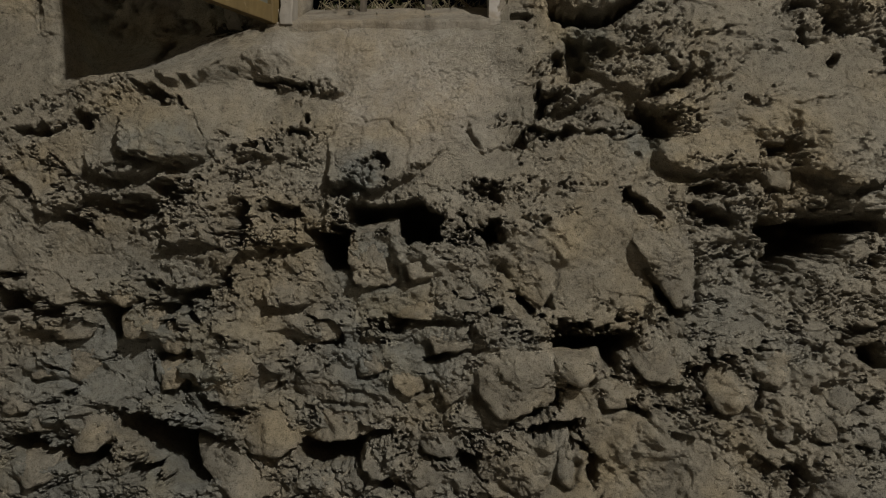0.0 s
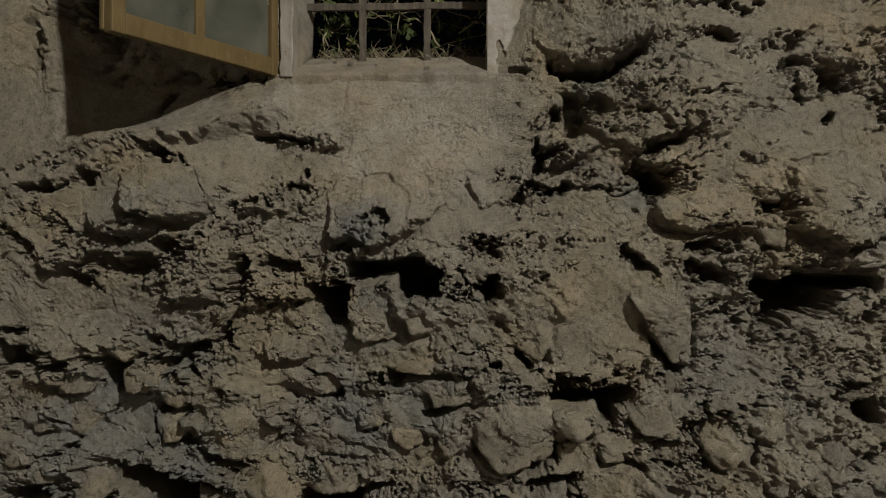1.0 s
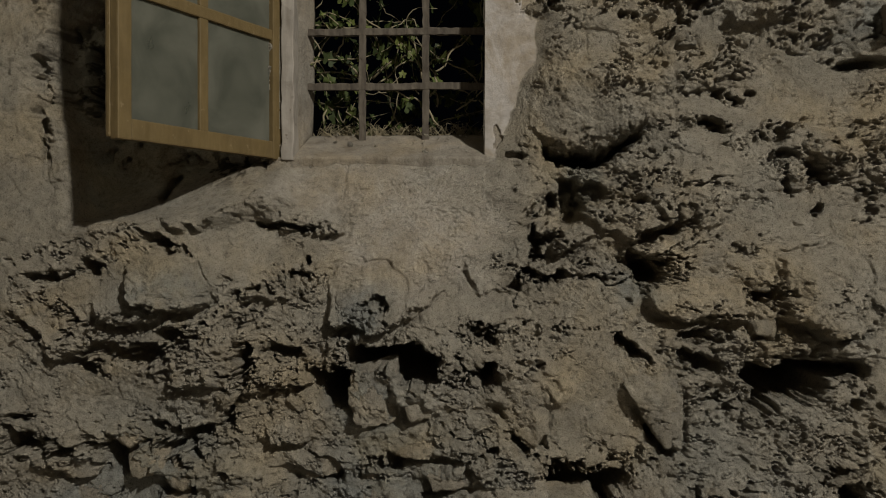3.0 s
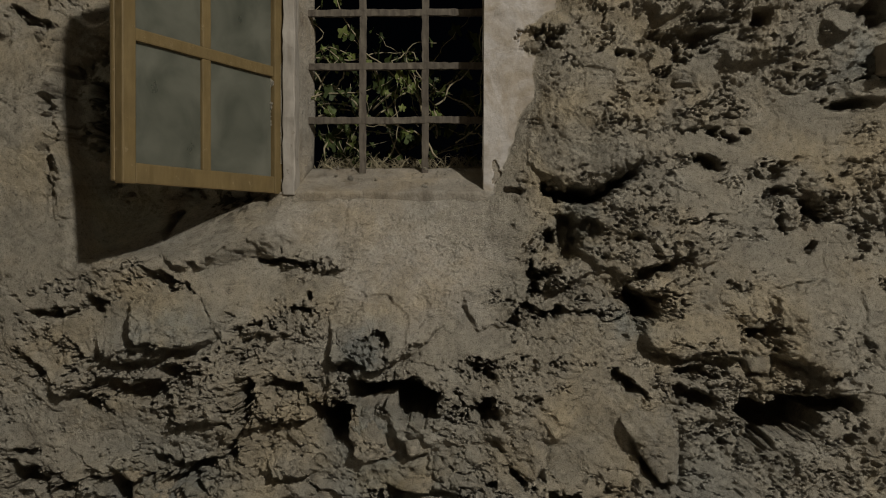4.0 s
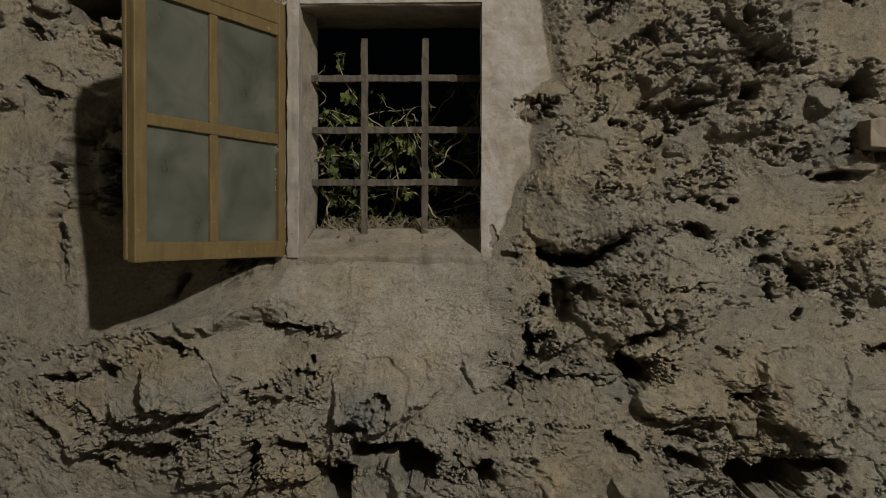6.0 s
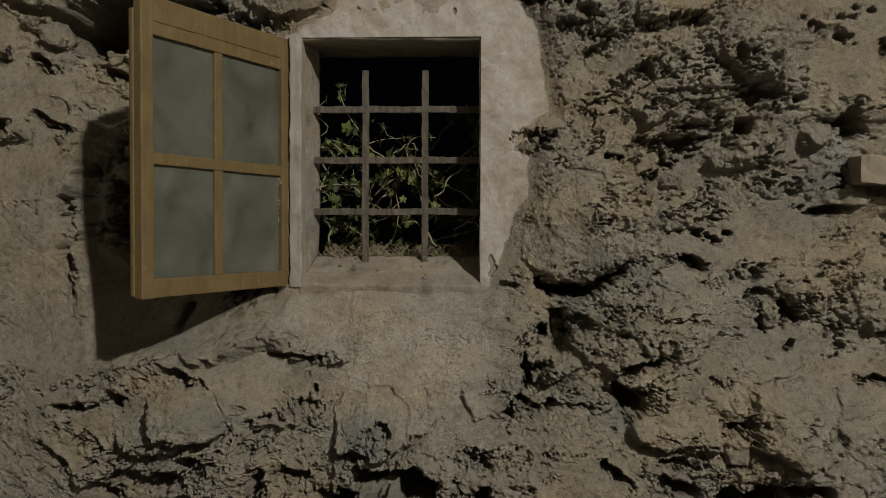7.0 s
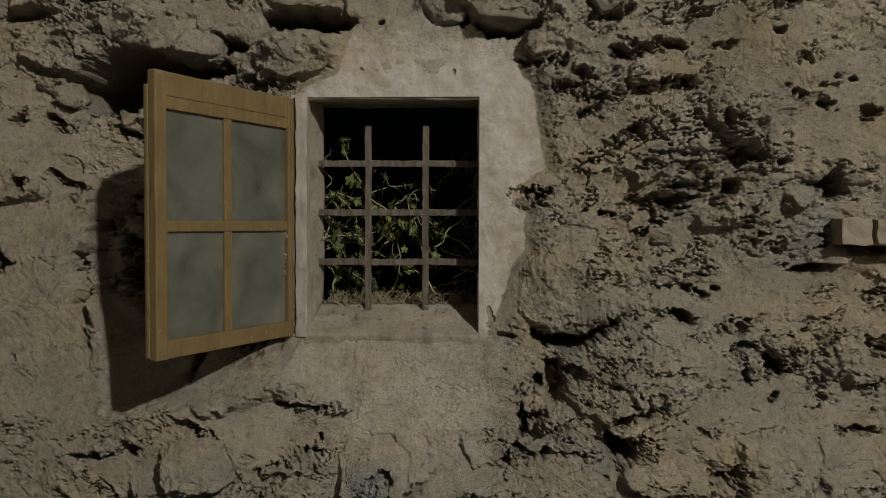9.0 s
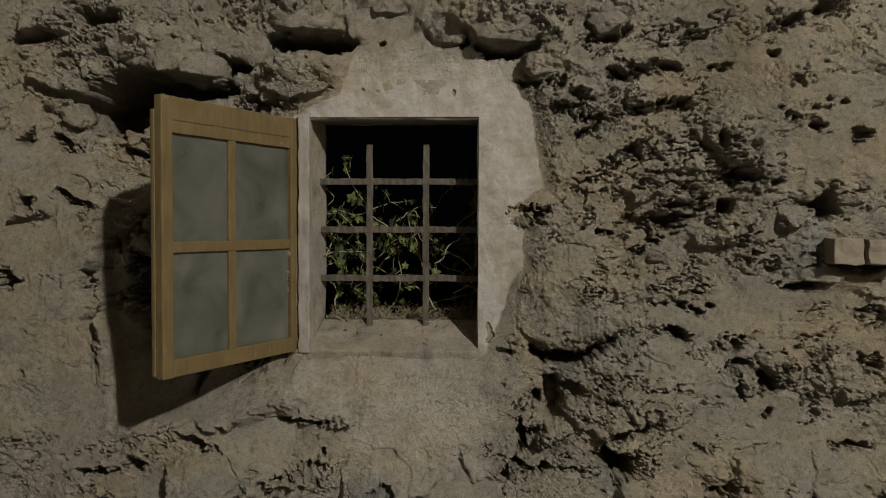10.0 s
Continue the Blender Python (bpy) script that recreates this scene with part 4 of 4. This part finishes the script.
stone([(-0.41, 2.111), (-0.256, 2.126), (-0.227, 2.098), (-0.235, 2.047), (-0.342, 2.04), (-0.413, 2.057)], 0.06)
stone([(-0.445, 1.936), (-0.357, 1.987), (-0.271, 1.974), (-0.257, 1.931), (-0.286, 1.887), (-0.388, 1.871), (-0.46, 1.907)], 0.05)
stone([(-0.82, 2.006), (-0.73, 2.033), (-0.602, 2.02), (-0.54, 1.965), (-0.548, 1.922), (-0.68, 1.936), (-0.803, 1.964)], 0.07)
stone([(0.094, 2.105), (0.222, 2.108), (0.28, 2.051), (0.252, 2.009), (0.123, 2.018), (0.087, 2.063)], 0.05)
stone([(0.238, 1.981), (0.323, 1.981), (0.338, 1.939), (0.26, 1.921), (0.231, 1.946)], 0.045)
stone([(0.392, 2.121), (0.49, 2.117), (0.483, 2.047), (0.421, 2.026), (0.393, 2.057)], 0.05)
stone([(0.548, 1.488), (0.585, 1.488), (0.586, 1.457), (0.548, 1.457)], 0.02)
stone([(0.89, 1.44), (0.941, 1.451), (1.004, 1.427), (0.972, 1.41), (0.904, 1.412)], 0.04)
stone([(1.013, 1.41), (1.115, 1.417), (1.119, 1.369), (1.043, 1.382)], 0.04)
stone([(0.758, 1.182), (0.799, 1.178), (0.798, 1.134), (0.764, 1.134)], 0.025)
stone([(-0.808, 1.798), (-0.745, 1.779), (-0.742, 1.725), (-0.786, 1.744)], 0.035)
stone([(-0.968, 1.849), (-0.918, 1.857), (-0.896, 1.813), (-0.903, 1.793), (-0.946, 1.812)], 0.045)
stone([(-0.03, 2.067), (0.05, 2.093), (0.094, 2.077), (0.072, 2.021), (0.007, 2.012)], 0.04)
stone([(-0.169, 2.134), (-0.067, 2.133), (-0.074, 2.097), (-0.154, 2.09)], 0.035)


def lay_stones():
    """Each stone becomes a part of the wall."""
    for x, y, z, p, faces in STONES:
        me = bpy.data.meshes.new("stone")
        me.from_pydata(p.tolist(), [], faces)
        me.polygons.foreach_set("use_smooth", [True] * len(faces))
        me.materials.append(STONE)
        ob = new("stone", me)
        ob.location = (x, y, z)
        ob.parent = wall_north

# ---- mesh of the wall face ----
def build_face():
    centre_x, centre_z = (gx[:-1] + gx[1:]) / 2, (gz[:-1] + gz[1:]) / 2
    CX, CZ = np.meshgrid(centre_x, centre_z)
    keep = ~((CX > OPEN_X0 - 0.004) & (CX < OPEN_X1 + 0.004) & (CZ > OPEN_Z0) & (CZ < OPEN_Z1 + 0.004))
    nx = len(gx)
    r, c = np.nonzero(keep)
    i = r * nx + c
    quads = np.stack([i, i + 1, i + nx + 1, i + nx], 1)
    verts = np.stack([GX, Y, GZ], 2).reshape(-1, 3)
    me = bpy.data.meshes.new("rubble_face")
    me.vertices.add(len(verts))
    me.vertices.foreach_set("co", verts.ravel())
    me.loops.add(quads.size)
    me.loops.foreach_set("vertex_index", quads.ravel())
    me.polygons.add(len(quads))
    me.polygons.foreach_set("loop_start", np.arange(0, quads.size, 4))
    me.polygons.foreach_set("use_smooth", np.ones(len(quads), bool))
    for name, values in (("plaster", PLASTER), ("bluish", BLUISH), ("stain", DARK_BLOTCH)):
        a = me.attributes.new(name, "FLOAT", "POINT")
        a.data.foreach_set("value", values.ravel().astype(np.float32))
    me.update(calc_edges=True)
    me.materials.append(RUBBLE)
    return me


wall_north = tagged(new("wall_north", build_face()), "old rubble stone wall with crumbling lime mortar", kind="structure")


def shell(name, x0, y0, z0, x1, y1, z1, label):
    return tagged(part(name, box(x0, y0, z0, x1, y1, z1), PLAIN), label, kind="structure")


# the wall goes on round the detailed stretch
for sides in ((-5.0, 0.0, X0, 6.4), (X1, 0.0, 5.0, 6.4)):
    part("wall_end", box(sides[0], 1.72, sides[1], sides[2], 2.25, sides[3]), PLAIN, wall_north)
# outer skin of the wall, open where the window splays outwards
for x0, z0, x1, z1 in ((X0, 0.0, -0.55, 3.5), (0.35, 0.0, X1, 3.5), (-0.55, 0.0, 0.35, 1.10), (-0.55, 2.05, 0.35, 3.5)):
    part("outer_wall", box(x0, 2.28, z0, x1, 2.40, z1), PLAIN, wall_north)
part("wall_foot", box(X0, 1.72, 0.0, X1, 2.25, Z0), PLAIN, wall_north)
part("wall_head", box(X0, 1.72, Z1, X1, 2.25, 6.4), PLAIN, wall_north)
# unseen shell closing behind the camera, added to bounce lamp light onto the wall
shell("wall_south", -5.0, -5.7, 0.0, 5.0, -5.5, 6.4, "unseen pale wall added to bounce lamp light")
shell("wall_west", -5.2, -5.7, 0.0, -5.0, 2.25, 6.4, "unseen pale wall added to bounce lamp light")
shell("wall_east", 5.0, -5.7, 0.0, 5.2, 2.25, 6.4, "unseen pale wall added to bounce lamp light")
shell("floor", -5.2, -5.7, -0.1, 5.2, 2.25, 0.0, "unseen pale floor added to bounce lamp light")
shell("ceiling", -5.2, -5.7, 6.4, 5.2, 2.25, 6.5, "unseen pale ceiling added to bounce lamp light")


# ---- window: reveals, sill, wooden frame post ----
def slab(corners, depth, cuts=10):
    """A block from four front corners, pushed back along a vector, its front cut fine."""
    bm = bmesh.new()
    front = [bm.verts.new(c) for c in corners]
    back = [bm.verts.new(Vector(c) + Vector(depth)) for c in corners]
    bm.faces.new(front)
    bm.faces.new(back[::-1])
    for k in range(4):
        bm.faces.new((front[k], back[k], back[(k + 1) % 4], front[(k + 1) % 4]))
    bmesh.ops.subdivide_edges(bm, edges=bm.edges[:], cuts=cuts, use_grid_fill=True)
    bmesh.ops.recalc_face_normals(bm, faces=bm.faces[:])
    return bm


OUT = 2.16
window = tagged(new("window_1"), "small barred cellar window in pale lime plaster reveals", kind="structure")
xl, xr = OPEN_X0, OPEN_X1
left = wobble(slab([(xl + 0.022, FACE + 0.01, 1.19), (xl + 0.046, 1.985, 1.27), (xl + 0.046, 1.985, 1.86), (xl + 0.022, FACE + 0.01, 1.86)], (-0.2, 0, 0), 14), 0.006, 16, 1.0)
part("reveal", left, PLASTER_MAT, window, smooth=True)
right = wobble(slab([(xr, FACE + 0.003, 1.17), (xr + 0.03, OUT, 1.25), (xr + 0.03, OUT, 1.88), (xr, FACE + 0.003, 1.88)], (0.12, 0, 0), 14), 0.003, 16, 2.0)
part("reveal", right, PLASTER_MAT, window, smooth=True)
top = wobble(slab([(xl - 0.05, FACE + 0.003, OPEN_Z1 - 0.002), (xr + 0.05, FACE + 0.003, OPEN_Z1 - 0.002), (xr + 0.05, OUT, OPEN_Z1 + 0.02), (xl - 0.05, OUT, OPEN_Z1 + 0.02)], (0, 0, 0.1), 14), 0.006, 14, 3.0)
part("lintel", top, PLASTER_MAT, window, smooth=True)
sill = wobble(slab([(xl - 0.03, FACE - 0.012, OPEN_Z0 + 0.004), (xr + 0.03, FACE - 0.012, OPEN_Z0 + 0.004), (xr + 0.05, 1.972, 1.283), (xl - 0.03, 1.972, 1.283)], (0, 0.03, -0.12), 20), 0.004, 22, 4.0)
part("window_sill", sill, PLASTER_MAT, window, "sloping dusty plaster sill", smooth=True)
flat = wobble(slab([(xl - 0.03, 1.970, 1.281), (xr + 0.05, 1.970, 1.281), (xr + 0.05, OUT, 1.275), (xl - 0.03, OUT, 1.275)], (0, 0, -0.12), 20), 0.007, 30, 5.0)
part("outer_sill", flat, PLASTER_MAT, window, smooth=True)
post = box(xl + 0.001, FACE - 0.016, OPEN_Z0 - 0.004, xl + 0.030, FACE + 0.030, OPEN_Z1 + 0.01, 0.003)
bmesh.ops.subdivide_edges(post, edges=[e for e in post.edges if e.calc_length() > 0.3], cuts=30)
part("frame_post", wobble(post, 0.0035, 30, 6.0), WHITE_WOOD, window, "chipped white-painted wooden post")

# ---- iron grille ----
grille = tagged(new("window_grille"), "rusty wrought iron grille of crossed flat bars in the window", "grille")
BAR_Y = 1.946


def bar(x0, z0, x1, z1, y, thick, seed):
    bm = box(x0, y - thick / 2, z0, x1, y + thick / 2, z1, 0.0016)
    bmesh.ops.subdivide_edges(bm, edges=[e for e in bm.edges if e.calc_length() > 0.2], cuts=36)
    return wobble(wobble(bm, 0.0022, 90, seed), 0.002, 9, seed)


for k, bx in enumerate((-0.1785, -0.0235)):
    part("upright_bar", bar(bx - 0.0085, 1.25, bx + 0.0085, 1.766, BAR_Y, 0.010, k + 1.0), IRON, grille)
for k, bz in enumerate((1.399, 1.532, 1.664)):
    part("cross_bar", bar(xl + 0.03, bz - 0.0085, xr + 0.02, bz + 0.0085, BAR_Y + 0.001, 0.013, k + 5.0), IRON, grille)

# ---- the open casement ----
CW, CH, CT = 0.461, 0.612, 0.022
casement = tagged(new("window_casement"), "open ochre-painted wooden casement with four dusty glass panes", "window casement")
turn = math.degrees(math.atan2(1.437 - 1.848, -0.553 + 0.352))
casement.matrix_world = pose(-0.352, 1.848, 1.211, 0, 0, turn)


def rail(u0, w0, u1, w1, y0=0.0, y1=-CT, bevel=0.003, seed=0.0):
    bm = box(u0, y1, w0, u1, y0, w1, bevel)
    bmesh.ops.subdivide_edges(bm, edges=[e for e in bm.edges if e.calc_length() > 0.15], cuts=24)
    return wobble(bm, 0.0008, 40, seed)


part("stile", rail(0.0, 0.0, 0.033, CH, seed=1), OCHRE, casement, "hinge stile")
part("stile", rail(CW - 0.032, 0.0, CW, CH, seed=2), OCHRE, casement, "lock stile")
part("edge_strip", rail(CW - 0.012, 0.004, CW + 0.003, CH - 0.03, -CT + 0.002, -CT - 0.010, 0.004, seed=3), OCHRE, casement, "rounded weather strip")
part("top_rail", rail(0.0315, CH - 0.052, CW - 0.0305, CH - 0.001, -0.0012, -CT + 0.001, seed=4), OCHRE, casement)
part("top_rail", rail(0.0315, CH - 0.079, CW - 0.0305, CH - 0.0505, -0.0032, -CT + 0.001, 0.002, seed=9), OCHRE, casement, "rebated lower strip of the top rail")
part("bottom_rail", rail(0.0315, 0.001, CW - 0.0305, 0.040, -0.0012, -CT + 0.001, seed=5), OCHRE, casement)
part("glazing_bar", rail(0.031, 0.272, CW - 0.030, 0.297, -0.004, -CT + 0.003, seed=6), OCHRE, casement)
for w0, w1 in ((0.038, 0.274), (0.295, 0.535)):
    part("glazing_bar", rail(0.229, w0, 0.254, w1, -0.0055, -CT + 0.005, seed=7 + w0), OCHRE, casement)
for u0, u1 in ((0.030, 0.231), (0.252, CW - 0.029)):
    for w0, w1 in ((0.037, 0.275), (0.294, 0.536)):
        part("pane", box(u0, -0.015, w0, u1, -0.012, w1), GLASS, casement, "clouded dusty glass")


# ---- ivy and dry stalks outside the window ----
def tube(points, r0, r1, sides=6):
    bm = bmesh.new()
    rings = []
    for k, p in enumerate(points):
        a, b = points[max(0, k - 1)], points[min(len(points) - 1, k + 1)]
        q = (b - a).to_track_quat("Z", "Y")
        r = r0 + (r1 - r0) * k / (len(points) - 1)
        rings.append([bm.verts.new(p + q @ Vector((r * math.cos(2 * math.pi * s / sides), r * math.sin(2 * math.pi * s / sides), 0))) for s in range(sides)])
    for one, two in zip(rings, rings[1:]):
        for s in range(sides):
            bm.faces.new((one[s], one[(s + 1) % sides], two[(s + 1) % sides], two[s]))
    bm.faces.new(rings[0][::-1])
    bm.faces.new(rings[-1])
    return bm


def ivy_leaf(seed):
    """A five-lobed leaf, folded along its rib."""
    rnd = random.Random(seed)
    rim = []
    for k in range(21):
        a = -math.pi * 0.92 + 2 * math.pi * 0.92 * k / 20
        r = 0.55 + 0.33 * abs(math.cos(2.5 * a)) ** 1.4 + (0.22 if abs(a) < 0.25 else 0.0) + rnd.uniform(-0.03, 0.03)
        rim.append((r * math.sin(a), r * math.cos(a)))
    bm = bmesh.new()
    mid = bm.verts.new((0, 0.05, 0.0))
    loop = [bm.verts.new((x, y, 0.28 * abs(x) - 0.12 * y * y)) for x, y in rim]
    for p, q in zip(loop, loop[1:]):
        bm.faces.new((mid, q, p))
    me = bpy.data.meshes.new("leaf")
    bm.to_mesh(me)
    bm.free()
    me.materials.append(LEAF)
    return me


ivy = tagged(new("ivy_plant"), "tangled green ivy with bare stems behind the iron bars", "plant")
rnd = random.Random(21)
leaf_meshes = [ivy_leaf(k) for k in range(5)]
tips = []
for k in range(58):
    x, y, z = rnd.uniform(-0.40, 0.22), rnd.uniform(1.97, 2.12), rnd.uniform(1.24, 1.50)
    if k % 3 == 0:
        x, z = rnd.choice((-0.42, 0.34)), rnd.uniform(1.35, 1.60)
    heading = Vector((rnd.uniform(-1, 1) if k % 3 else -1.2 * x, rnd.uniform(-0.2, 0.2), rnd.uniform(0.2, 1.0) if k % 3 else rnd.uniform(-0.4, 0.5)))
    p, points = Vector((x, y, z)), []
    for s in range(rnd.randint(14, 30)):
        points.append(p.copy())
        heading += Vector((rnd.uniform(-0.55, 0.55), rnd.uniform(-0.3, 0.3), rnd.uniform(-0.5, 0.46)))
        p = p + heading.normalized() * 0.016
        p.y = min(2.16, max(1.964, p.y))
        if p.z > 1.71:
            heading.z -= 0.8
        if rnd.random() < 0.50 and p.z > 1.30:
            tips.append(p.copy())
    part("stem", tube(points, rnd.uniform(0.0016, 0.0034), 0.0008), STEM, ivy, smooth=True)
# deeper growth behind, seen between the near stems
for k in range(22):
    p, heading, points = Vector((rnd.uniform(-0.42, 0.30), rnd.uniform(2.17, 2.34), rnd.uniform(1.20, 1.42))), Vector((rnd.uniform(-1, 1), 0, rnd.uniform(0.2, 1.0))), []
    for q in range(rnd.randint(14, 26)):
        points.append(p.copy())
        heading += Vector((rnd.uniform(-0.55, 0.55), rnd.uniform(-0.2, 0.2), rnd.uniform(-0.5, 0.5)))
        p = p + heading.normalized() * 0.019
        p.y = min(2.36, max(2.14, p.y))
        if p.z > 1.70:
            heading.z -= 0.8
        if rnd.random() < 0.65:
            tips.append(p.copy())
    part("stem", tube(points, 0.0024, 0.0008), STEM, ivy, smooth=True)
# a shoot that leans in past the reveal
shoot = [Vector((-0.30 + 0.018 * math.sin(0.9 * s), 1.975, 1.60 + 0.012 * s)) for s in range(9)]
part("stem", tube(shoot, 0.0016, 0.0008), STEM, ivy, smooth=True)
tips += [shoot[-1], shoot[-3] + Vector((0.014, 0, 0)), shoot[4]]
for k, p in enumerate(tips):
    ob = new("leaf", leaf_meshes[k % 5])
    ob.parent = ivy
    size = rnd.uniform(0.008, 0.017) if rnd.random() < 0.8 else rnd.uniform(0.018, 0.027)
    ob.matrix_world = Matrix.Translation(p) @ Euler((rnd.uniform(0.5, 2.0), rnd.uniform(-0.6, 0.6), rnd.uniform(-1.5, 1.5))).to_matrix().to_4x4() @ Matrix.Diagonal((size, size, size, 1))

# a litter of dry stalks on the outer sill
bm = bmesh.new()
for k in range(420):
    a = Vector((rnd.uniform(-0.31, 0.13), rnd.uniform(1.975, 2.12), 1.279 + rnd.uniform(0, 0.006)))
    b = a + Vector((rnd.uniform(-0.03, 0.03), rnd.uniform(-0.02, 0.02), rnd.uniform(0.0, 0.034)))
    c = b + Vector((rnd.uniform(-0.02, 0.02), rnd.uniform(-0.01, 0.01), rnd.uniform(-0.012, 0.012)))
    t = tube([a, b, c], 0.0010, 0.0005, 4)
    me = bpy.data.meshes.new("stalk")
    t.to_mesh(me)
    t.free()
    bm.from_mesh(me)
    bpy.data.meshes.remove(me)
tagged(part("dry_stalks", bm, STEM), "dry stalks and plant litter on the outer sill", "plant litter", kind="stuff")

# ---- earth outside, at the window's foot ----
bm = slab([(-1.5, 2.42, 1.16), (1.5, 2.42, 1.16), (1.5, 6.0, 1.25), (-1.5, 6.0, 1.25)], (0, 0, -0.3), 24)
tagged(part("ground", wobble(bm, 0.05, 5, 2.0), SOIL, smooth=True), "dark bare soil outside the window", kind="structure")

# ---- crumbs on the sill ----
bm = bmesh.new()
for k in range(26):
    q = rnd.random()
    m = Matrix.Translation((rnd.uniform(-0.28, 0.09), FACE + 0.01 + 0.10 * q, 1.225 + 0.060 * q)) @ Euler((rnd.random() * 3, rnd.random() * 3, 0)).to_matrix().to_4x4()
    size = rnd.uniform(0.001, 0.003) if k > 2 else rnd.uniform(0.005, 0.007)
    bmesh.ops.create_icosphere(bm, subdivisions=2, radius=size, matrix=m @ Matrix.Diagonal((1.4, 1.0, 0.7, 1)))
tagged(part("mortar_crumbs", wobble(bm, 0.003, 130, 3.0), STONE), "crumbs of fallen mortar on the window sill", "rubble", kind="stuff")


# ---- pale timber blocks wedged in the wall ----
def timber(x0, z0, x1, z1, y, label):
    bm = box(x0, y, z0, x1, y + 0.12, z1, 0.003)
    bmesh.ops.subdivide_edges(bm, edges=bm.edges[:], cuts=3, use_grid_fill=True)
    tagged(part("timber_block", wobble(bm, 0.006, 30, x0), BARE_WOOD), label, "wood block", group="blocks in the wall")


timber(0.948, 1.456, 1.018, 1.518, 1.655, "short pale sawn timber block wedged in the wall")
timber(1.027, 1.457, 1.125, 1.516, 1.650, "longer pale timber block wedged beside a shorter one")

lay_stones()
